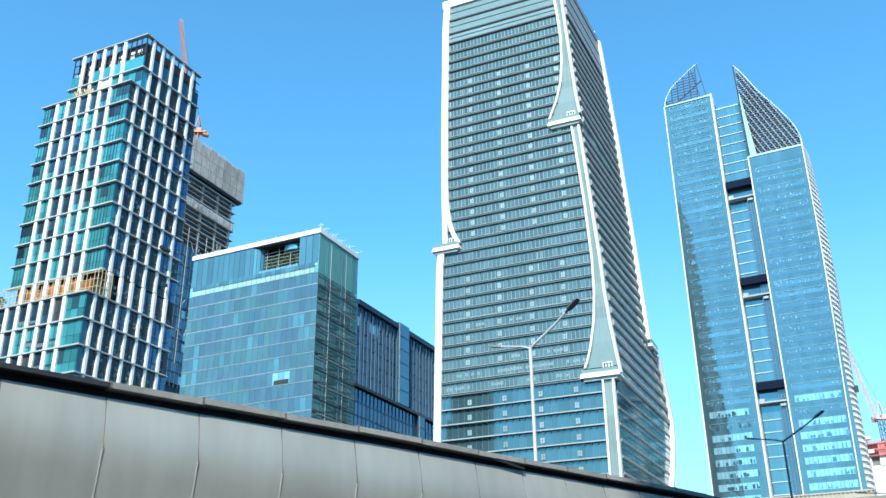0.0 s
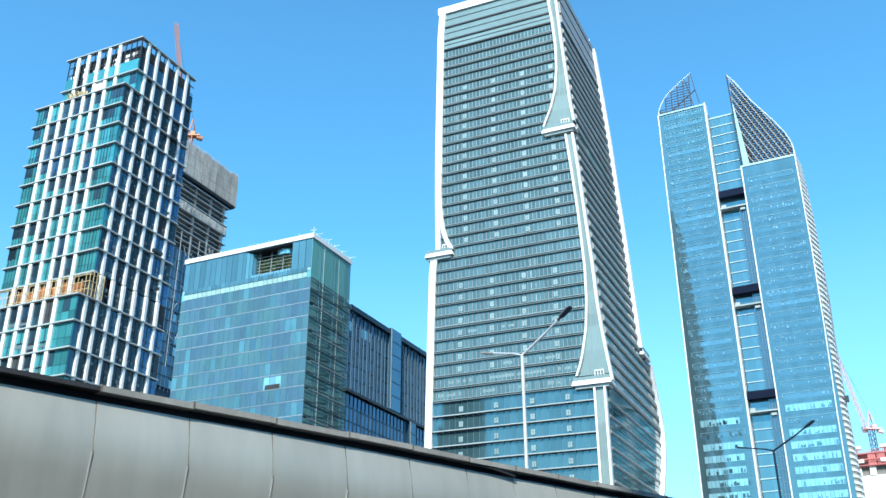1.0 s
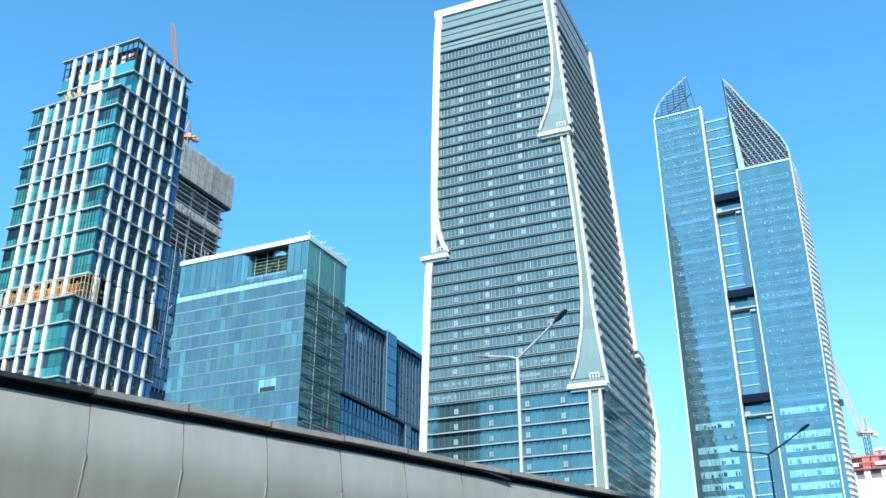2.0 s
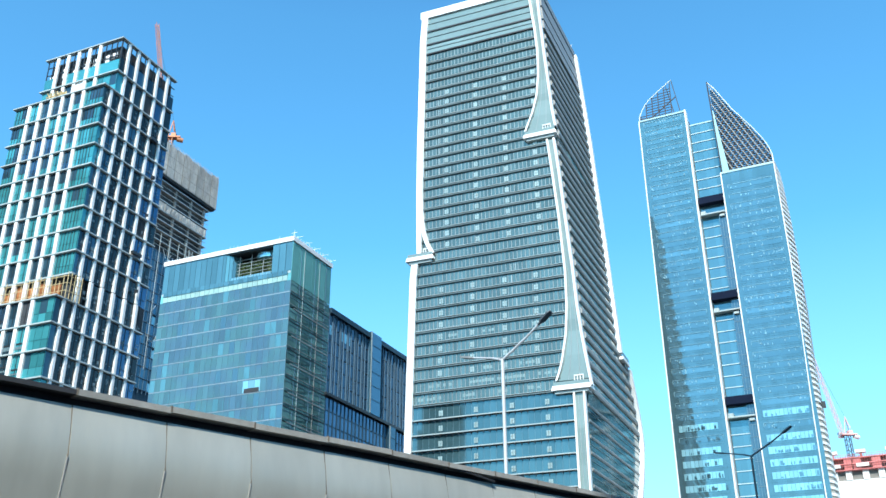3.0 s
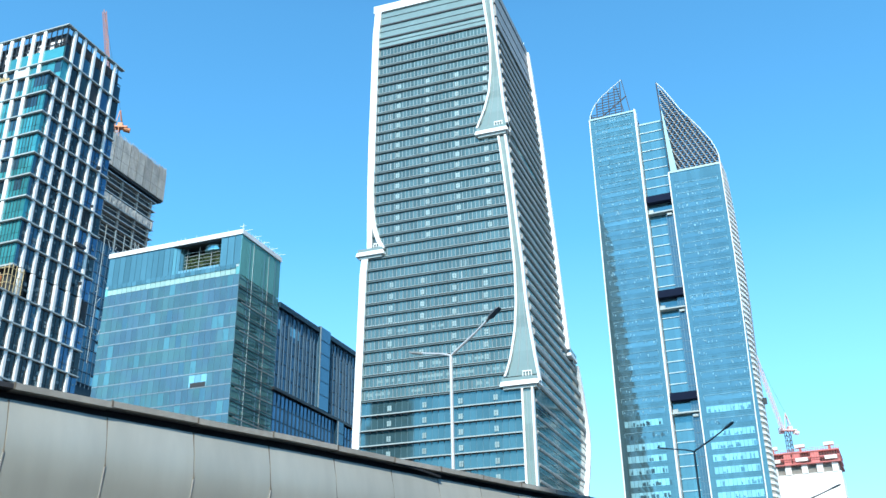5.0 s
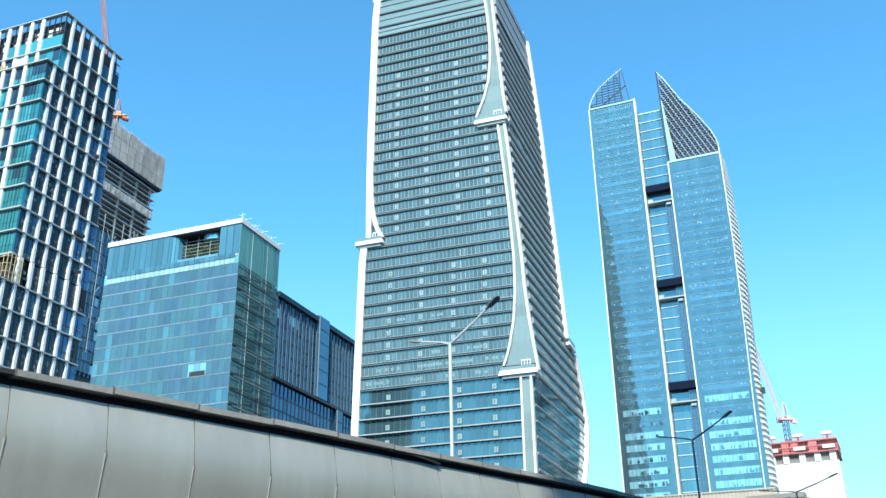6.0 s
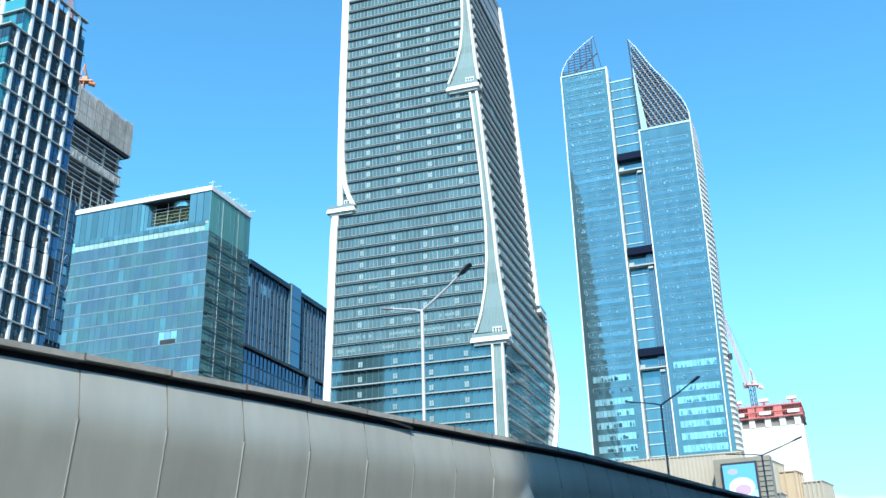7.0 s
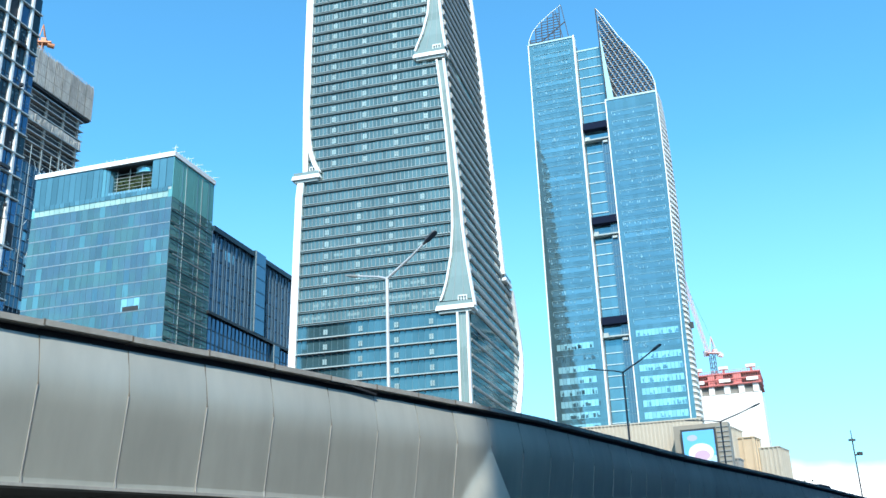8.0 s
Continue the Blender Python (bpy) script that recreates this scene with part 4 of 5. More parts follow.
def ribbed_tower():
    t = thing("ribbed_tower", pose(40.85, 228.28, 0, 0, 0, -24.0), "tall glass tower with white curved corner ribs and balconies", "tower")
    lean = 0.03

    def flank_plan(z, out, inn, y0=1.3):
        x, xf, yb = along(RIB_R, z), along(FAR_X, z), along(BACK, z)
        return [(min(x, xf + 0.6) + out, y0), (xf + out + lean * yb, yb), (xf - inn + lean * yb, yb), (min(x, xf + 0.6) - inn, y0)]

    core = Geo()
    levels = [0, 30, 50, 66, 68, 80, 96, 112, 128, 144, 150, 165, 180, 196]
    for a, b in zip(levels, levels[1:]):
        pl = lambda z: [(along(OUT_L, z) + 1.6, 0.5), (min(along(RIB_R, z), 2.0) - 1.2, 0.5), (min(along(RIB_R, z), 2.0) - 1.2 + lean * along(BACK, z), along(BACK, z) - 0.5), (along(OUT_L, z) + 1.6, along(BACK, z) - 0.5)]
        core.prism(pl(a), a, b, pl(b))
    tagged(part("core", core, M_INNER, t, "dark interior"), kind="stuff")

    low = [63.75 - 4.06 * k for k in range(14)][::-1]
    high = [67.85 + 3.476 * k for k in range(34)]
    floors = low + high

    def front_right(z):
        return along(RIB_L, z) + 0.2

    def front_left(z):
        return along(OUT_L, z) + 1.3

    louver = Geo()
    for i, j in ((0, 0), (1, 0), (0, 1), (1, 1)):
        louver.box(i * 0.62, i * 0.62 + 0.5, -0.14, 0.0, j * 0.8, j * 0.8 + 0.62)
    louver.box(-0.08, 1.2, -0.08, 0, 0.64, 0.76)
    louver_me = louver.mesh("louver", shader("louver_metal", (0.29, 0.385, 0.385), 0.4, 0.2, 0.1, (0.3, 3), 0.03, 0.2))
    up_glass, up_mull, low_mull, low_tick = Geo(), Geo(), Geo(), Geo()
    pane_low = {}
    for k, (za, zb) in enumerate(zip(floors, floors[1:] + [182.6])):
        if zb - za < 0.5 or za < 30:
            continue
        lower = za < 66
        x0, x1 = front_left(zb - 1), front_right((za + zb) / 2)
        # window band of separate panes
        n = max(2, round((x1 - x0) / 1.17))
        w = (x1 - x0) / n
        if lower:
            w = 1.72
            n = int((x1 - x0) / w)
            key = round(zb - za, 2)
            if key not in pane_low:
                pane_low[key] = Geo().prism([(0.03, -0.02), (w - 0.03, 0.20), (w - 0.03, 0.24), (0.03, 0.24)], 0.35, zb - za - 0.30).mesh("pane", M_LOW_PANE)
            part("window_band", Geo().box(x0, x1, 0.25, 0.45, za + 0.3, zb - 0.2), M_LOW_GLASS, t)
            for i in range(n):
                piece("pane", pane_low[key], t, x0 + w * i, 0, za)
                low_mull.box(x0 + w * i - 0.03, x0 + w * i + 0.03, -0.04, 0.1, za + 0.35, zb - 0.3)
                low_tick.box(x0 + w * i - 0.09, x0 + w * i + 0.09, -0.5, -0.03, zb - 0.62, zb - 0.12)
        else:
            for i in range(n):
                up_glass.box(x0 + w * i + 0.03, x0 + w * i + w - 0.03, -0.02, 0.06, za + 0.35, zb - 0.30)
                if i:
                    up_mull.box(x0 + w * i - 0.06, x0 + w * i + 0.06, -0.12, 0.0, za + 0.35, zb - 0.6)
                low_tick.box(x0 + w * i - 0.05, x0 + w * i + 0.05, -0.4, -0.05, zb - 0.55, zb - 0.30)
        # floor line: pale sunshade over a dark recess, its darkness put into a flat near-black strip
        part("floor_recess", Geo().box(x0, x1, -0.04, 0.1, za - 0.24, za + 0.24), M_DARK, t)
        if lower:
            part("sunshade", Geo().box(x0, x1, -0.75, 0.0, za - 0.06, za + 0.22), M_LEDGE, t)
        else:
            part("sunshade", Geo().box(x0, x1, -0.55, 0.0, za - 0.26, za - 0.04), M_SHADE, t)
            part("sunshade_lip", Geo().box(x0, x1, -0.60, 0.0, za + 0.22, za + 0.33), M_LEDGE, t)
        for s in (0.175, 0.395, 0.615, 0.825) if not 66 < za < 72 and not 102 < za < 111 and za < 168 else ():
            piece("louver", louver_me, t, x0 + (x1 - x0 if za < 66 else 42.5) * s, -0.04, za + 0.9)
        # flank: broad grey fins over the glass, thin ones on the lower floors
        part("flank_glass", Geo().prism(flank_plan(za, 0.05, 0.4), za, zb, flank_plan(zb, 0.05, 0.4)), M_FLANKLOW if lower else M_GREY_GLASS, t)
        hgt = 0.6 if lower else 1.55
        deep = 0.35 if lower else 0.55
        f = Geo()
        f.prism(flank_plan(za, deep * 0.55, 0.3), za - 0.25, za + 0.1, flank_plan(za, deep, 0.3))
        f.prism(flank_plan(za, deep, 0.3), za + 0.1, za + hgt * 0.6, flank_plan(za, deep, 0.3))
        f.prism(flank_plan(za, deep, 0.3), za + hgt * 0.6, za + hgt, flank_plan(za, deep * 0.45, 0.3))
        part("flank_fin", f, M_FIN, t)
        if lower:
            zc = (za + zb) / 2 + 0.3
            part("flank_line", Geo().prism(flank_plan(zc, 0.14, 0.3), zc, zc + 0.14, flank_plan(zc, 0.14, 0.3)), M_SHADE, t)
    # floor with a beaded ledge, and rows of pale lit panes above the lower floors
    bead, pale = Geo(), Geo()
    zb = high[6]
    for i in range(58):
        bead.box(-43.4 + 0.74 * i, -43.0 + 0.74 * i, -0.66, -0.5, zb + 0.30, zb + 0.55)
    tagged(part("ledge_bead", bead, M_LEDGE, t), kind="stuff")
    for za, spans in ((high[1], ((-40, -33), (-28, -13), (-9, -4))), (high[0], ((-43, -36), (-30, -27), (-20, -17), (-12, -9))), (high[2], ((-24, -22), (-14, -10))), (high[5], ((-34, -32), (-24, -21), (-10, -8)))):
        for a, b in spans:
            x = a
            while x < b:
                pale.box(x + 0.05, x + 0.8, -0.05, -0.02, za + 1.3, za + rnd.uniform(1.9, 2.3))
                x += rnd.choice((0.87, 0.87, 1.74))
    tagged(part("pale_pane", pale, M_PALE_BAND, t, "pale panes above the lower floors"), kind="stuff")
    post = Geo()
    for za in high[7:11] + high[20:28]:
        for x in ((-15.2, -13.9) if za < 110 else (-40.6, -36.6, -6.8)):
            post.box(x, x + 0.14, -0.12, -0.03, za + 0.5, za + 2.6)
    tagged(part("pale_post", post, M_LEDGE, t), kind="stuff")
    for name, g, mt in (("upper_panes", up_glass, M_GREY_GLASS), ("mullions", up_mull, M_FIN), ("lower_mullions", low_mull, M_PMULL), ("bracket_tick", low_tick, M_DARK)):
        tagged(part(name, g, mt, t), kind="stuff")
    # pale bands and white cap
    zs = [182.6, 186.3, 191.4, 197.0]
    for za, zb in zip(zs, zs[1:]):
        x0, x1 = front_left(za), front_right(za)
        part("crown_band", Geo().box(x0, x1, -0.1, 0.3, za + 0.5, zb - 0.1), M_PALE_BAND, t, "pale green glass band")
        part("crown_line", Geo().box(x0, x1, -0.45, 0.0, za - 0.1, za + 0.18).box(x0, x1, -0.3, 0, za + 0.3, za + 0.5), M_DARK, t)
        zm = za + 0.55 * (zb - za)
        part("crown_line", Geo().box(x0, x1, -0.3, 0.0, zm, zm + 0.14), M_SHADE, t)
        part("flank_band", Geo().prism(flank_plan(za, 0.5, 0.4), za + 0.4, zb - 0.4, flank_plan(zb, 0.5, 0.4)), M_FIN, t)
    part("cap", Geo().prism([(along(OUT_L, 199) - 0.7, -0.7), (-5.4, -0.7), (-5.4, 0.6), (along(OUT_L, 199) - 0.7, 0.6)], 196.9, 199.6), M_WHITE, t, "white roof edge")
    part("flank_cap", Geo().prism(flank_plan(199, 0.8, 0.6, -0.7), 197.0, 199.2), M_FIN, t)
    part("roof", Geo().box(-41, -4, 0.5, 37, 196.0, 196.8), M_FIN, t)

    def rib(table, z0, z1, dx, w, d, n=24, y=0.0):
        pts = [(along(table, z0 + (z1 - z0) * i / n) + dx, y, z0 + (z1 - z0) * i / n) for i in range(n + 1)]
        return Geo().sweep(pts, w, d, 0.6)

    # left edge: broad rib, flared second rib over the balcony
    part("corner_rib", rib(OUT_L, 0, 109.6, 0.7, 2.0, 0.9), M_WHITE, t, "white corner rib")
    part("corner_rib", rib(OUT_L, 112.4, 199, 0.75, 1.5, 0.9), M_WHITE, t, "white corner rib")
    part("corner_rib", rib(OUT_L, 138, 199, 1.5, 1.2, 0.85), M_WHITE, t)
    flare = [(112.3, -38.2), (114.5, -39.5), (117.6, -40.6), (121, -41.3), (126, -41.8), (132, -42.0), (140, -41.9)]
    part("flared_rib", rib(flare, 112.3, 140, -0.1, 1.2, 1.1), M_WHITE, t, "white curved rib")
    part("rib_glass", Geo().prism([(-43.2, 0.15), (-38.6, 0.15), (-38.6, 0.4), (-43.2, 0.4)], 112.3, 138, [(-43.0, 0.15), (-42.0, 0.15), (-42.0, 0.4), (-43.0, 0.4)]), M_GREY_GLASS, t)

    def balcony(x0, x1, z, deep, back=1.0):
        b = part("balcony", Geo().prism([(x0, -deep), (x1, -deep), (x1, back), (x0, back)], z + 0.3, z + 1.5, [(x0 + 0.3, -deep + 0.2), (x1 - 0.3, -deep + 0.2), (x1 - 0.3, back), (x0 + 0.3, back)]), M_WHITE, t, "white balcony ledge")
        part("soffit", Geo().box(x0 + 0.8, x1 - 0.8, -deep + 0.6, back, z - 0.5, z + 0.3), M_LEDGE, b)
        part("glass_rail", Geo().box(x0 + 0.5, x1 - 0.5, -deep + 0.4, -deep + 0.5, z + 1.5, z + 2.5), M_PALE_GLASS, b)
        fr = Geo()
        c = (x0 + x1) / 2 + 0.8
        for k in range(4):
            fr.box(c + 0.75 * k, c + 0.75 * k + 0.22, -deep + 0.9, -deep + 1.1, z + 1.5, z + 4.0)
        fr.box(c, c + 2.5, -deep + 0.9, -deep + 1.1, z + 3.8, z + 4.1)
        part("white_frame", fr, M_WHITE, b)

    balcony(-46.5, -37.8, 110.2, 1.6)
    balcony(-5.3, 5.0, 67.3, 1.6, 3.0)
    balcony(-9.6, 0.4, 143.1, 1.6, 2.6)
    # corner: twin ribs with glass between
    for z0, z1 in ((0, 66.8), (69.0, 142.0), (146.0, 199.0)):
        part("corner_rib", rib(RIB_L, z0 if z0 != 69.0 else 70.3, z1 if z1 < 190 else 199, 0.3 if z0 else 0.1, 0.55 if z0 else 0.5, 1.0, 36), M_WHITE, t, "white corner rib")
        part("corner_rib", rib(RIB_R, z0 if z0 != 69.0 else 68.3, z1, -0.2, 0.6 if z0 else 0.5, 1.0, 36), M_WHITE, t, "white corner rib")
        strip = Geo()
        n = 22
        for i in range(n):
            a, b = max(z0, 70.3 if z0 == 69.0 else z0) + 0.0, z1
            za, zb = a + (b - a) * i / n, a + (b - a) * (i + 1) / n
            strip.prism([(along(RIB_L, za), -0.3), (along(RIB_R, za), -0.3), (along(RIB_R, za), 0.7), (along(RIB_L, za), 0.7)], za, zb,
                        [(along(RIB_L, zb), -0.3), (along(RIB_R, zb), -0.3), (along(RIB_R, zb), 0.7), (along(RIB_L, zb), 0.7)])
        bars = Geo()
        for q in (0.36, 0.68):
            zs_ = [a + (b - a) * i / n for i in range(n + 1)]
            bars.sweep([(along(RIB_L, z) + (along(RIB_R, z) - along(RIB_L, z)) * q, -0.3, z) for z in zs_], 0.09, 0.06)
        tagged(part("corner_mullion", bars, M_FIN, t), kind="stuff")
        tagged(part("corner_glass", strip, M_PALE_GLASS, t, "grey-green glass between the ribs"), kind="stuff")
    # far edge of the flank
    def edge_rib(z0, z1):
        pts = [(along(FAR_X, z) + 0.3 + lean * along(BACK, z), along(BACK, z) + 0.6, z) for z in [z0 + (z1 - z0) * i / 24 for i in range(25)]]
        return Geo().sweep(pts, 2.2, 1.0, 1.0)

    part("corner_rib", edge_rib(0, 87.0), M_WHITE, t, "white corner rib")
    part("corner_rib", edge_rib(89.4, 198.0), M_WHITE, t, "white corner rib")
    xb = along(RIB_R, 88) + lean * 46
    part("balcony", Geo().box(xb - 1.5, xb + 1.3, 41.5, 51.0, 87.6, 88.5), M_WHITE, t, "white balcony ledge")
    part("glass_rail", Geo().box(xb + 1.0, xb + 1.1, 42, 50.7, 88.5, 90.0), M_PALE_BAND, t)
    part("soffit", Geo().box(xb - 1.5, xb + 0.8, 46, 50.5, 86.4, 87.6), M_FIN, t)
    part("roof_mast", Geo().bar((along(RIB_R, 199) + 1.2, 38, 198), (along(RIB_R, 199) + 1.2, 38, 202.0), 0.12), M_WHITE, t)
    return t


M_LOW_PANE = glazing("clear_blue_pane", (0.08, 0.172, 0.20), 0.55, 0.05, 0.12, "object", 0.015)
M_PALE_GLASS = glazing("pale_grey_glass", (0.25, 0.305, 0.275), 0.3, 0.12, 0.12, "island")
ribbed_tower()


# ---- blue twin-leaf tower with lattice crowns ----
def twin_leaf_tower():
    t = thing("twin_leaf_tower", pose(135.54, 300.88, 0, 0, 0, -27.6), "blue glass tower of two leaves with lattice crowns", "tower")
    pitch = 4.2
    part("core", Geo().box(-47.6, -29.6, 0.5, 40, 0, 207).box(-30, -19, 3.5, 40, 0, 202).box(-19.0, -0.5, 0.5, 40, 0, 176), M_INNER, t, "dark interior")
    leaves = ((-48.3, -29.9, 208.6), (-19.3, 0.0, 177.2))
    for x0, x1, zt in leaves:
        z = zt
        wide = x1 - x0
        slant = 0.082 if x0 < -30 else 0.01
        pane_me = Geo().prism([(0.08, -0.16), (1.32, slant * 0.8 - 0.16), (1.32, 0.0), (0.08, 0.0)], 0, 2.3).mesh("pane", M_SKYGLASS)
        line = Geo().box(x0 + 1.6, x1 - 1.6, -0.10, 0.0, 0, 0.10).box(x0 + 1.6, x0 + 1.7, -0.10, 0, -1.3, 0).box(x1 - 1.7, x1 - 1.6, -0.10, 0, -1.3, 0)
        line_me = line.mesh("bracket_line", M_LINE)
        bands = []
        for _ in range(6):
            band = Geo()
            for i in range(22):
                xa, xb = x0 + 1.8 + (wide - 3.6) * i / 22, x0 + 1.8 + (wide - 3.6) * (i + 1) / 22
                band.prism([(xa, -0.07), (xb, slant / 2 - 0.07), (xb, slant), (xa, 0.0)], 0, rnd.choice((1.9, 1.9, 1.6, 1.2)))
            bands.append(band.mesh("dark_band", M_BLUE_DEEP))
        speck = Geo()
        n = int((wide - 3.6) / 1.36)
        k = 0
        while z > 2:
            zb = max(0, z - pitch)
            g = Geo()
            m = 12
            for i in range(m):
                xa, xb = x0 + wide * i / m, x0 + wide * (i + 1) / m - 0.03
                g.prism([(xa, 0.0), (xb, slant), (xb, 0.3), (xa, 0.3)], zb + 0.02, z - 0.02)
            part("glass_band", g, M_BLUE_BAND, t)
            if 40 < zb:
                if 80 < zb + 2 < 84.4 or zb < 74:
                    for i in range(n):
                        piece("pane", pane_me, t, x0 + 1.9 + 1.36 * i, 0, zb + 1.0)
                elif zt - z > 3 or zt > 200:
                    piece("bracket_line", line_me, t, 0, 0, zb + 3.1)
                    piece("dark_band", bands[rnd.randrange(6)], t, 0, 0, zb + 0.9)
                    for _ in range(rnd.randrange(3, 12)):
                        xx, zz = rnd.uniform(x0 + 1.9, x1 - 2.4), zb + rnd.uniform(0.9, 2.2)
                        speck.box(xx, xx + rnd.uniform(0.15, 0.5), -0.12, -0.075, zz, zz + rnd.uniform(0.3, 0.8))
            z = zb
            k += 1
        tagged(part("pale_blind", speck, M_SPECK, t), kind="stuff")
        blot = Geo()
        for _ in range(90):
            xx, zz = rnd.uniform(x0 + 2.5, x1 - 2.5), rnd.uniform(45, 84)
            zz = zz - (zz - zt) % pitch + 1.2
            s = rnd.uniform(0.3, 0.9)
            blot.box(xx, xx + s, -0.19, -0.165, zz, zz + rnd.uniform(0.4, 1.6))
        tagged(part("blind_gap", blot, M_BLUE_DEEP, t), kind="stuff")
    # edges
    left_edge = [(-48.5, -0.2, z) for z in (0, 60, 120, 180, 208.7)]
    part("edge_rib", Geo().sweep(left_edge, 0.34, 0.4, 1.0), M_WHITE, t, "white edge trim")
    part("edge_rib", Geo().box(-30.0, -29.45, -0.6, 3.4, 0, 209.3), M_WHITE, t, "white vertical strip")
    part("edge_rib", Geo().box(-19.7, -19.3, -0.4, 3.4, 0, 177.6), M_WHITE, t, "white vertical strip")
    part("parapet", Geo().box(-48.4, -30, -0.25, 0.3, 208.5, 209.2), M_TRIM, t)
    part("parapet", Geo().box(-19.3, 0.3, -0.25, 0.3, 177.1, 177.9), M_TRIM, t)
    # recessed slot between the leaves
    z = 203.3
    part("slot_cap", Geo().box(-29.2, -19.6, 2.8, 4, 203.0, 203.6), M_TRIM, t)
    breaks = (165.6, 126.0, 86.8)
    while z > 40:
        zb = z - pitch
        g = Geo()
        for i in range(5):
            g.box(-29.2 + 1.92 * i, -29.2 + 1.92 * (i + 1) - 0.03, 3.0, 3.3, zb, z - 0.03)
        part("slot_glass", g, M_SLOT, t)
        near = min(abs((z + zb) / 2 - b) for b in breaks)
        if near > 3.6:
            wide = 9.6 if z > 170 else 7.2
            part("slot_sill", Geo().box(-29.2, -29.2 + wide, 2.7, 3.0, zb - 0.12, zb + 0.12), M_LEDGE_WHITE, t, "white floor edge")
        z = zb
    part("slot_return", Geo().box(-22.6, -19.6, 1.6, 3.0, 0, 163), M_RETURN, t, "dark blue glass return")
    seams = Geo()
    for x in (-22.6, -21.6, -20.6):
        seams.box(x - 0.05, x + 0.05, 1.5, 1.6, 40, 163)
    for k in range(29):
        seams.box(-22.6, -19.6, 1.5, 1.6, 42 + pitch * k, 42.14 + pitch * k)
    part("slot_mullions", seams, M_PMULL, t)
    for zb in breaks:
        part("slot_bridge", Geo().box(-29.2, -19.7, -0.1, 3.2, zb + 0.6, zb + 3.4), M_NAVYBLACK, t, "dark louvred bridge")
        part("slot_deck", Geo().box(-29.2, -19.7, 0.3, 3.2, zb - 4.1, zb - 3.6), M_LEDGE, t)
        part("slot_recess", Geo().box(-29.1, -19.7, 2.7, 2.95, zb - 3.6, zb + 0.6), M_BLUE_DEEP, t)
        part("slot_plant", Geo().box(-29.0, -27.2, 0.6, 2.6, zb - 3.6, zb - 2.4), M_LEDGE, t)
        part("slot_plant", Geo().box(-22.2, -20.4, 0.6, 2.6, zb - 5.6, zb - 4.8), M_LEDGE, t)

    def crown(outline, foot, label, step, diag):
        """Lattice between a curved outer edge and its foot line: outline and foot are (x, z) rows."""
        c = Geo()
        for (xa, za), (xb, zb) in zip(outline, outline[1:]):
            c.bar((xa, 0.3, za), (xb, 0.3, zb), 0.17, 6)
        part("crown_edge", c, M_WHITE, t, "white curved crown edge")
        g = Geo()
        xs = [p[0] for p in outline]
        lo, hi = min(xs), max(xs)
        top = sorted(outline)
        rows = []
        x = lo + 0.4
        while x < hi:
            za, zt = along(foot, x), along(top, x)
            rows.append((x, za, zt))
            x += step
        for (x, za, zt) in rows:
            g.bar((x, 0.6, za), (x + 0.35, 0.6, zt), 0.24)
        for (xa, a0, a1), (xb, b0, b1) in zip(rows, rows[1:]):
            z = min(a0, b0)
            while z < max(a1, b1):
                if max(a0, b0) - 0.6 <= z <= min(a1, b1):
                    g.bar((xa, 0.6, z), (xb, 0.6, z), 0.17)
                    if diag and z + step * 0.4 <= min(a1, b1):
                        g.bar((xa, 0.5, z), (xb, 0.5, z + step * 1.1), 0.26)
                        g.bar((xa, 1.4, z + step * 1.1), (xb, 1.4, z), 0.22)
                z += 1.15 if diag else 1.25
        return part("crown_lattice", g, M_LATTICE, t, label)

    oL = [(-48.4, 208.6), (-48.2, 211.0), (-47.2, 213.6), (-45.6, 216.2), (-43.5, 218.5), (-39.0, 221.9), (-33.8, 225.3)]
    crown(oL, [(-48.4, 208.8), (-30, 209.3)], "open lattice of dark steel", 2.6, False)
    part("crown_mast", Geo().bar((-33.8, 0.4, 225.3), (-31.6, 0.4, 209.2), 0.2).bar((-36.4, 0.8, 223.2), (-34.0, 0.8, 209.2), 0.22).bar((-44, 0.7, 209.4), (-32.6, 0.7, 217.2), 0.25).bar((-47.5, 0.7, 210.5), (-41, 0.7, 209.4), 0.2), M_LATTICE, t)
    oR = [(-19.8, 219.9), (-17.2, 215.9), (-12.1, 205.5), (-5.3, 194.4), (-2.2, 188.6), (-0.7, 184.6), (0.1, 181.3), (0.2, 177.5)]
    part("crown_edge", Geo().sweep([(x, 0.3, z) for x, z in oR], 0.22, 0.3, 0.6), M_WHITE, t, "white curved crown edge")
    topR = sorted(oR)
    louvre, strut, dots = Geo(), Geo(), Geo()

    def inside(x, z):
        return -19.4 + (z < 200) * 0.03 * (200 - z) < x < 0.1 and 177.8 < z < along(topR, x) - 0.2

    # dark diagonals one way, beaded pale struts the other, slats behind with gaps
    x = -34.0
    while x < 24:
        prev = None
        for k in range(120):
            z = 177.8 + 0.4 * k
            for geo, xx, y, r in ((louvre, x + 0.62 * (z - 177.8), 1.1, 0.34), (strut, x - 0.46 * (z - 177.8), 0.6, 0.19)):
                if inside(xx, z) and inside(xx + (0.25 if geo is louvre else -0.19), z + 0.4):
                    geo.bar((xx, y, z), (xx + (0.25 if geo is louvre else -0.19), y, z + 0.4), r, 4)
                    if geo is strut and k % 3 == 0:
                        dots.box(xx - 0.2, xx + 0.2, 0.2, 0.5, z - 0.15, z + 0.2)
        x += 1.95
    z = 178.2
    while z < 217:
        xs = [-19.2 + 0.3 * i for i in range(66) if inside(-19.2 + 0.3 * i, z)]
        if len(xs) > 2:
            louvre.bar((xs[0], 1.7, z), (xs[-1], 1.7, z), 0.3)
        z += 0.95
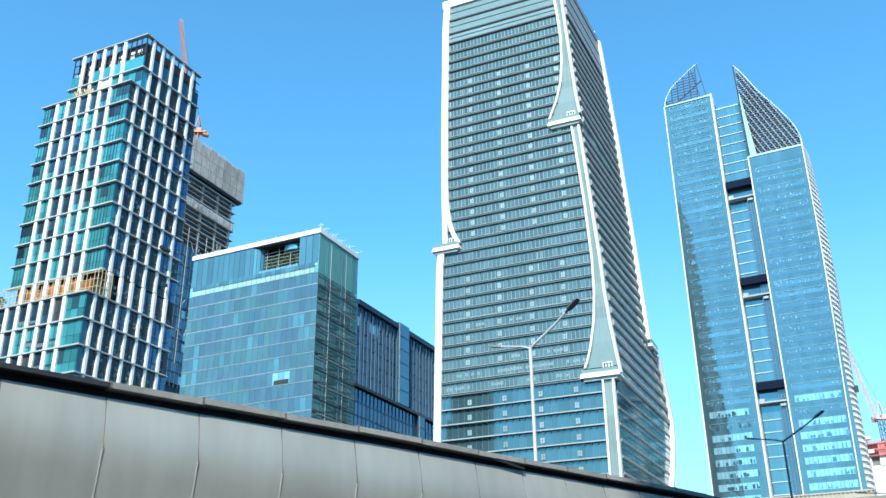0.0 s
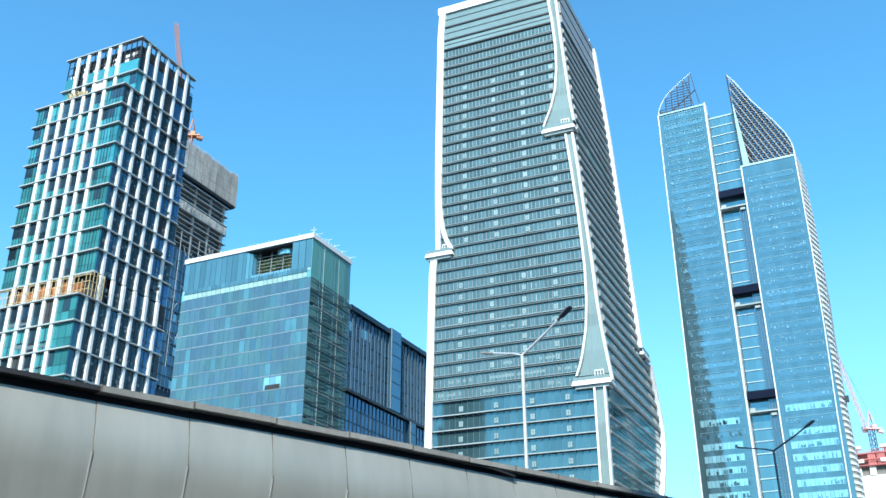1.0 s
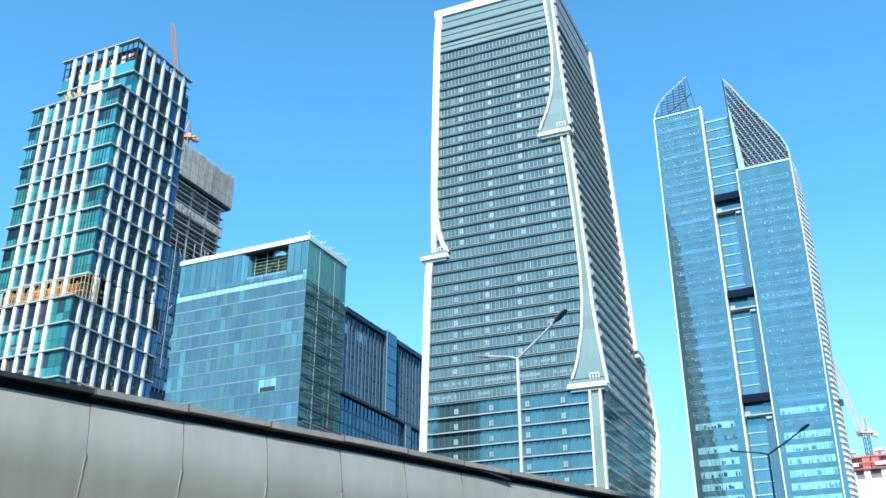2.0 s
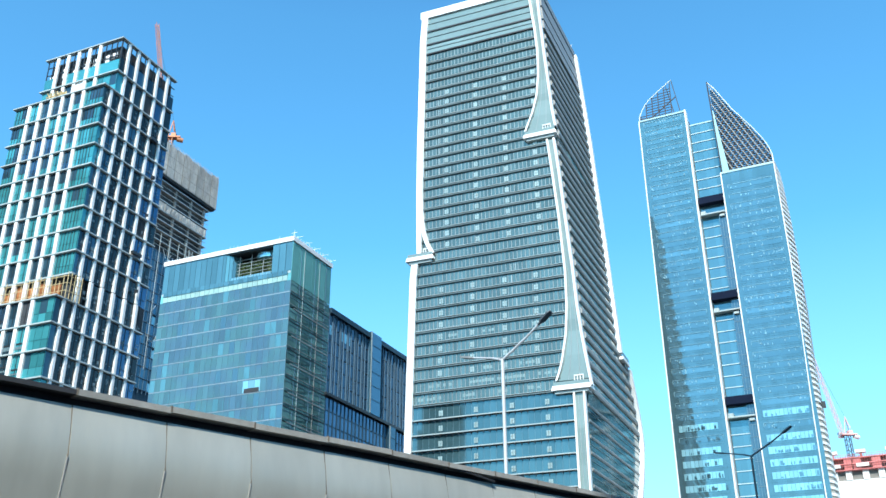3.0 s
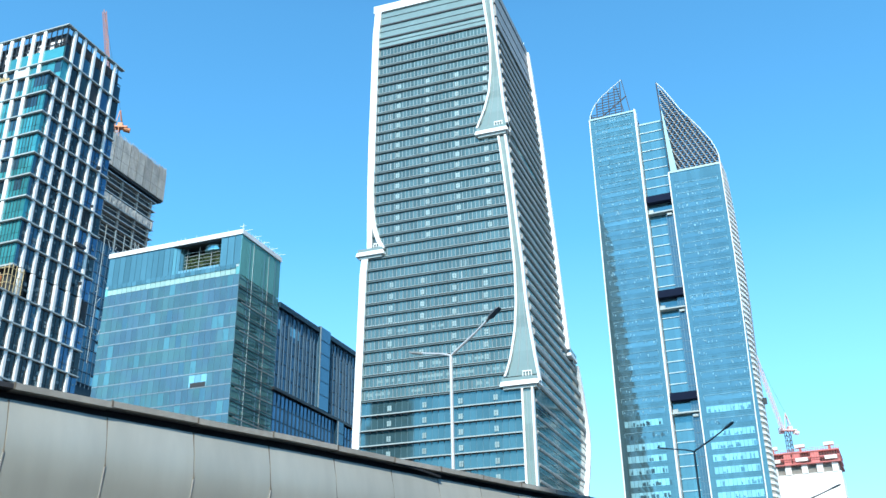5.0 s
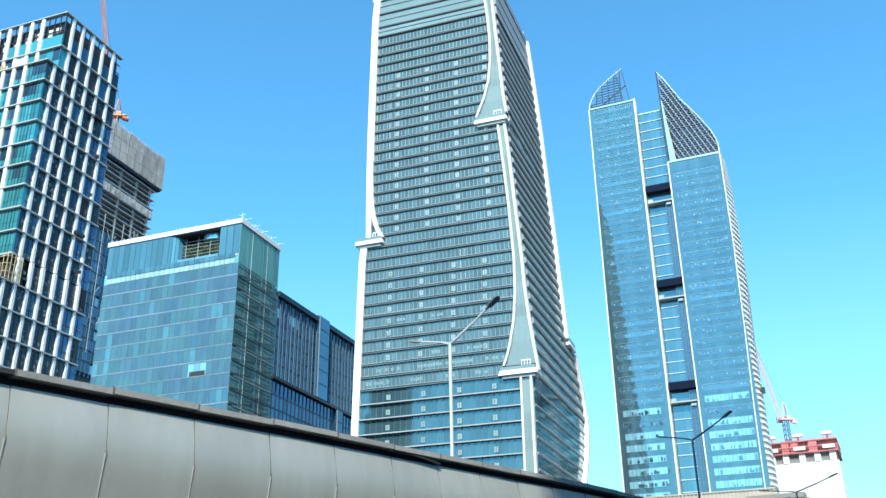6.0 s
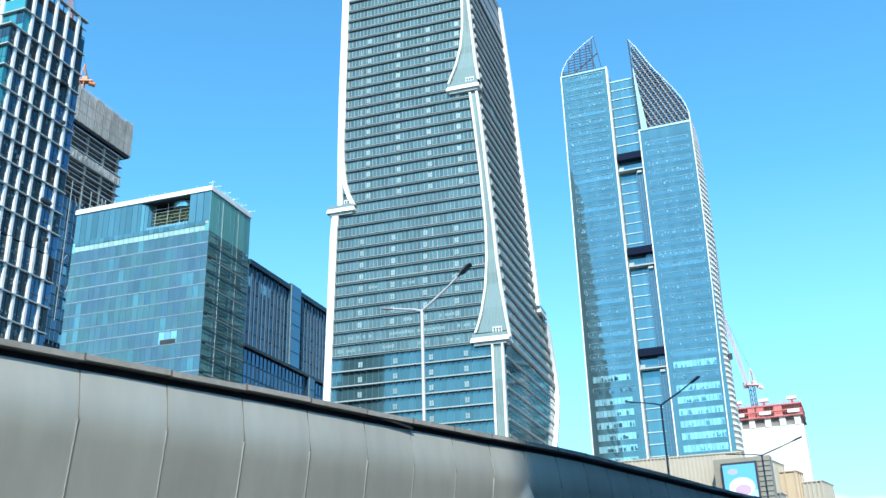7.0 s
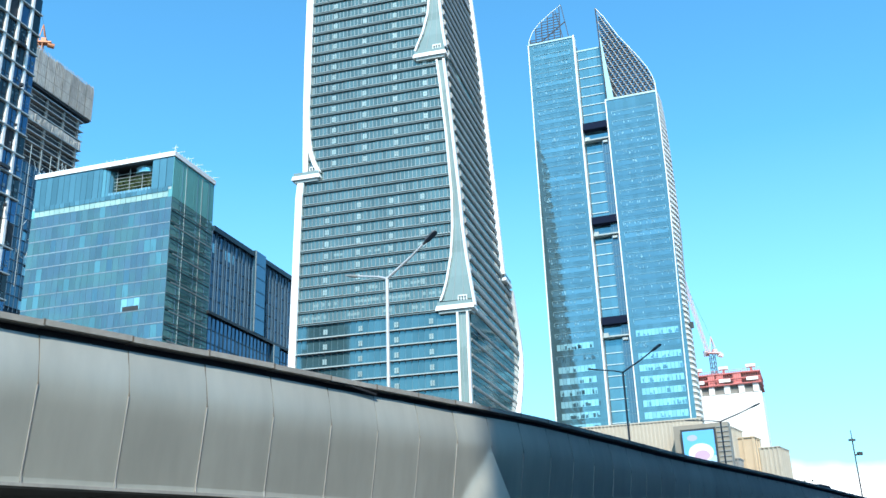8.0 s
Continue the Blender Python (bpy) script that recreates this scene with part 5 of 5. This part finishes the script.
    part("crown_lattice", louvre, M_LATTICE, t, "dense diagonal lattice of dark steel")
    tagged(part("crown_strut", strut, M_STRUT, t, "pale beaded struts"), kind="stuff")
    tagged(part("crown_node", dots, M_STRUT, t), kind="stuff")
    part("crown_return", Geo().prism([(-18.9, 0.1), (-16.2, 0.1), (-16.2, 0.5), (-18.9, 0.5)], 177.6, 206, [(-19.2, 0.1), (-18.9, 0.1), (-18.9, 0.5), (-19.2, 0.5)]), M_LINE, t, "pale glass return below the crown")
    part("crown_mast", Geo().bar((-19.8, 0.2, 219.9), (-18.9, 0.0, 178), 0.28), M_LATTICE, t)
    # bulging flank of white frames
    bulge = [(0, 1.7), (50, 1.45), (78, 1.2), (105, 1.0), (120, 1.4), (133, 1.9), (155, 1.8), (172, 1.2), (180, 0.6)]
    lead = [(0, -2.6), (60, -1.8), (80, -1.45), (110, -0.55), (140, 0.0), (181, 0.0)]
    flank = Geo()
    for z0 in range(0, 180, 12):
        sect = lambda z: [(along(lead, z), -0.2), (along(bulge, z) * 0.55, 5.0), (along(bulge, z), 9.0), (along(bulge, z) - 1, 39), (-3, 39)]
        flank.prism(sect(z0), z0, z0 + 12, sect(z0 + 12))
    part("flank_wall", flank, M_BEIGE, t, "beige flank wall")
    part("edge_rib", Geo().sweep([(along(lead, z) + 0.1, -0.2, z) for z in (0, 60, 80, 110, 140, 181)], 0.3, 0.25, 0.6), M_WHITE, t, "white edge trim")
    z = 44.0
    while z < 178:
        b, a = along(bulge, z), along(lead, z)
        part("flank_frame", Geo().prism([(a + 0.1, -0.36), (b * 0.55 + 0.35, 4.8), (b + 0.35, 9.0), (b + 0.2, 12), (0, 12)], z, z + 0.8), M_WHITE, t, "white facade frame")
        z += pitch / 2
    part("maintenance_unit", Geo().box(1.2, 2.6, 7, 8.4, 84.5, 86.6), M_DARK, t)
    return t


M_LEDGE_WHITE = shader("white_sill", (0.55, 0.66, 0.68), 0.5, 0, 0.05, (0.3, 3), 0.02, 0.1)
M_LINE = shader("pale_blue_line", (0.25, 0.41, 0.46), 0.35, 0.3, 0.1, (0.1, 2), 0.02, 0.2)
M_SPECK = shader("pale_blind", (0.165, 0.31, 0.37), 0.4, 0.2, 0.3, (0.1, 2), 0.02, 0.2, "island")
M_TRIM = shader("pale_blue_trim", (0.32, 0.46, 0.50), 0.35, 0.2, 0.1, (0.1, 2), 0.02, 0.12)
M_RETURN = glazing("return_glass", (0.085, 0.165, 0.215), 0.55, 0.08, 0.2)
M_SLOT = glazing("slot_glass", (0.115, 0.25, 0.30), 0.6, 0.06, 0.15, "island")
M_BLUE_DEEP = glazing("deep_glass_band", (0.135, 0.265, 0.32), 0.65, 0.06, 0.15)
M_LATTICE = shader("dark_steel_lattice", (0.065, 0.065, 0.07), 0.7, 0.1, 0.1, (0.3, 2), 0.05, 0.2, spec=0.2)
M_STRUT = shader("pale_steel_strut", (0.36, 0.35, 0.32), 0.6, 0.1, 0.1, (0.3, 2), 0.05, 0.2)
twin_leaf_tower()


# ---- low blocks beside the blue tower ----
def at(az, dist):
    a = radians(az)
    return dist * math.sin(a), dist * math.cos(a)


def ribbed_block(name, az, dist, turn, x0, x1, depth, top, material, step, label):
    X, Y = at(az, dist)
    t = thing(name, pose(X, Y, 0, 0, 0, turn), label, "building", "low ribbed blocks")
    part("wall", Geo().box(x0, x1, 0.3, depth, 0, top), material, t)
    n = int((x1 - x0) / step)
    me = Geo().box(-0.22, 0.22, -0.05, 0.3, 3, top).mesh("rib", material)
    for i in range(n + 1):
        piece("rib", me, t, x0 + 0.3 + (x1 - x0 - 0.6) * i / n)
    me2 = Geo().box(0.0, 0.3, -0.22, 0.22, 3, top).mesh("rib", material)
    for i in range(int(depth / step)):
        piece("rib", me2, t, x1, 0.6 + step * i)
    part("parapet", Geo().box(x0 - 0.1, x1 + 0.35, -0.1, depth, top, top + 0.35), material, t)
    return t


ribbed_block("podium_block", 24.45, 292, -27.6, -44, 0, 10, 45.2, M_BEIGE, 1.15, "beige podium block with close vertical ribs")
ribbed_block("side_block", 26.1, 318, -40, -13, 0, 14, 45.5, M_BEIGE, 1.6, "grey-beige ribbed low block")
ribbed_block("tan_block", 27.25, 322, -40, -6.8, 0, 10, 42.4, M_TAN, 3.2, "plain tan low block")
ribbed_block("end_block", 28.55, 326, -40, -9, 0, 16, 39.2, M_BEIGE, 1.3, "beige ribbed block at the end of the row")
ribbed_block("small_block", 26.3, 296, -35, -9, 0, 8, 33.0, M_FIN, 1.4, "low grey ribbed block")

M_HOUSING = shader("taupe_cladding", (0.26, 0.24, 0.20), 0.6, 0.1, 0.06, (0.2, 3), 0.05, 0.15)
# advertising screen: a bright picture of plain shapes in a dark frame
X, Y = at(24.2, 284)
scr = thing("advertising_screen", pose(X, Y, 0, 0, 0, -34), "large lit advertising screen in a dark frame", "screen")
part("frame", Geo().box(-5.0, 5.0, 0, 1.2, 30.0, 41.2).box(-1, 1, 0.3, 1.1, 0, 30.0), M_DARK, scr, "dark grey frame")


def glow(name, col, power):
    m = bpy.data.materials.new(name)
    m.use_nodes = True
    b = m.node_tree.nodes["Principled BSDF"]
    b.inputs["Base Color"].default_value = (*col, 1)
    b.inputs["Emission Color"].default_value = (*col, 1)
    b.inputs["Emission Strength"].default_value = power
    return m


def disc(cx, cz, rx, rz, y):
    g = Geo()
    k = 24
    ring = [(cx + rx * math.cos(2 * math.pi * i / k), cz + rz * math.sin(2 * math.pi * i / k)) for i in range(k)]
    g.v = [(x, y, z) for x, z in ring] + [(x, y + 0.02, z) for x, z in ring]
    g.f = [tuple(range(k))] + [(i, i + k, (i + 1) % k + k, (i + 1) % k) for i in range(k)]
    return g


part("housing", Geo().box(-7.2, 8.6, 1.3, 6.0, 0, 42.6), M_HOUSING, scr, "taupe clad housing")
for k in range(9):
    part("housing_rail", Geo().box(5.2, 8.7, 1.05, 1.3, 30.0 + 1.4 * k, 30.25 + 1.4 * k), M_FIN, scr)
pic = part("picture", Geo().box(-4.5, 4.5, -0.06, 0.0, 30.4, 40.6), glow("screen_blue", (0.09, 0.34, 0.62), 0.3), scr, "bright blue picture")
part("shape", Geo().box(-4.5, 4.5, -0.10, -0.06, 30.4, 33.2), glow("screen_pale", (0.32, 0.50, 0.66), 0.3), pic)
part("shape", disc(0.3, 34.2, 3.6, 2.7, -0.14), glow("screen_white", (0.55, 0.60, 0.66), 0.3), pic)
part("shape", disc(0.6, 33.4, 2.2, 1.5, -0.18), glow("screen_pink", (0.42, 0.30, 0.42), 0.25), pic)
part("shape", disc(-1.8, 38.6, 1.5, 0.9, -0.10), glow("screen_violet", (0.30, 0.34, 0.60), 0.25), pic)

# white concrete building with red climbing formwork
X, Y = at(28.1, 420)
wb = thing("white_core_building", pose(X, Y, 0, 0, 0, -30), "white concrete core topped with red climbing formwork", "building")
part("wall", Geo().box(-34, 0, 0, 26, 0, 74.0), M_WHITE, wb)
for i, x in enumerate((-31, -26, -20.5, -14, -8, -2)):
    part("pilaster", Geo().box(x - 1.2, x + 1.2, -0.3, 1.0, 74.0, 78.0), M_WHITE, wb)
part("dark_gap", Geo().box(-33.5, -0.5, 0.6, 25, 74.0, 78.0), M_CONC, wb)
for z, h in ((77.8, 0.8), (80.2, 0.9), (82.6, 0.9)):
    part("walkway", Geo().box(-34.5, 0.6, -1.2, 26.5, z, z + h * 0.5), M_RED, wb, "red walkway")
x = -34.0
while x < -1.5:
    w = rnd.uniform(1.6, 3.6)
    zb = rnd.choice((77.9, 78.2, 80.4))
    part("formwork", Geo().box(x, min(x + w, 0.4), -0.9, -0.5, zb, rnd.choice((80.2, 82.6, 83.2))), M_RED, wb, "red climbing formwork")
    x += w + rnd.uniform(0.3, 1.2)
part("inner_core", Geo().box(-33, -0.8, 1.0, 25, 78, 82.4), M_CONC, wb)
rails = Geo()
for i in range(36):
    rails.bar((-34.4 + i, -1.3, 77.2), (-34.4 + i, -1.3, 84.2), 0.09)
for z in (79.6, 83.4, 84.2):
    rails.bar((-34.5, -1.35, z), (0.6, -1.35, z), 0.1)
part("guard_rail", rails, M_RED, wb)
for x in (-33.5, -25.5, -14.5, -3.0):
    j = part("climbing_jack", Geo().box(x - 0.5, x + 0.5, -0.8, 0.6, 82.8, 84.8), M_RED, wb)
    part("jack_cap", Geo().box(x - 2.0, x + 2.0, -1.2, 1.0, 84.8, 86.0), M_WHITE, j, "white cap")
    part("platform", Geo().box(x - 2.4, x + 2.4, -1.5, -1.2, 79.0, 80.4), M_WHITE, j, "white board")
X, Y = at(25.6, 426)
luffing_crane(X, Y, 70.0, 93.5, (178.5, 392.0, 131.0), M_CRANE_PALE, M_POLE_DARK, "pale red luffing tower crane above the white building")

# treetops and a car roof beyond the far parapet
X, Y = at(27.7, 210)
bush = Geo()
for _ in range(2600):
    c = Vector((rnd.gauss(0, 3.2), rnd.gauss(0, 1.5), 16.9 + rnd.gauss(0, 0.9)))
    d = Vector((rnd.gauss(0, 1), rnd.gauss(0, 1), rnd.gauss(0, 1))).normalized() * 0.45
    bush.bar(c, c + d, 0.2, 3)
tree = thing("tree", pose(X, Y, 0), "dark green tree crown beside the road", "tree")
part("trunk", Geo().bar((0, 0, 0), (0, 0, 8), 0.35, 8).bar((0, 0, 8), (2.5, 0, 16), 0.2, 6).bar((0, 0, 8), (-2.5, 0.3, 16), 0.2, 6), M_POLE_DARK, tree)
part("crown", bush, M_LEAF, tree)

# ---- unseen buildings, added for their reflections in the glass and their shade ----
# matt deep navy for the added blocks, picked to tint the shaded fascia
M_FACING = glazing("unseen_block_navy", (0.02, 0.035, 0.13), 0.0, 0.5, 0.2)
nb = thing("neighbour_tower", pose(-158, 104, 0, 0, 0, -44), "dark blue residential tower with pale floor lines", "tower")
part("wall", Geo().box(-26, 22, -16, 16, 0, 118), M_FLANK, nb)
for k in range(28):
    part("balcony_line", Geo().box(-26.6, 22.6, -16.6, 16.6, 4 + 4.05 * k, 4.7 + 4.05 * k), M_FIN, nb)
for k in range(28):
    for side, y in ((22.0, -10), (22.0, 0), (22.0, 10)):
        off = 2.2 if k % 2 else 0.0
        part("balcony", Geo().box(side, side + 2.2, y - 3 + off, y + 2 + off, 4 + 4.05 * k, 5.3 + 4.05 * k), M_FIN, nb)
# unseen block, added only to cast shade on the right part of the fascia
sb = thing("shading_block", pose(0, 0, 0), "unseen navy block added to shade the fascia", "building")
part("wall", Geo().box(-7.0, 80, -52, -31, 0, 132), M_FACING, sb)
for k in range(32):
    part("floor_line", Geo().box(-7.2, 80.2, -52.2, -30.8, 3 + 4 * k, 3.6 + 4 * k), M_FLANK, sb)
# two unseen masses, added so the shaded fascia mirrors something dark
fb = thing("facing_block", pose(0, 0, 0), "unseen low navy block added to darken the fascia's reflections", "building")
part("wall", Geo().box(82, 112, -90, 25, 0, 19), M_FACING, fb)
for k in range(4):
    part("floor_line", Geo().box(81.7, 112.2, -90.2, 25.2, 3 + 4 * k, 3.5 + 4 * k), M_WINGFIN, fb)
tb = thing("facing_tower", pose(0, 0, 0), "unseen navy tower added to darken the fascia's reflections", "building")
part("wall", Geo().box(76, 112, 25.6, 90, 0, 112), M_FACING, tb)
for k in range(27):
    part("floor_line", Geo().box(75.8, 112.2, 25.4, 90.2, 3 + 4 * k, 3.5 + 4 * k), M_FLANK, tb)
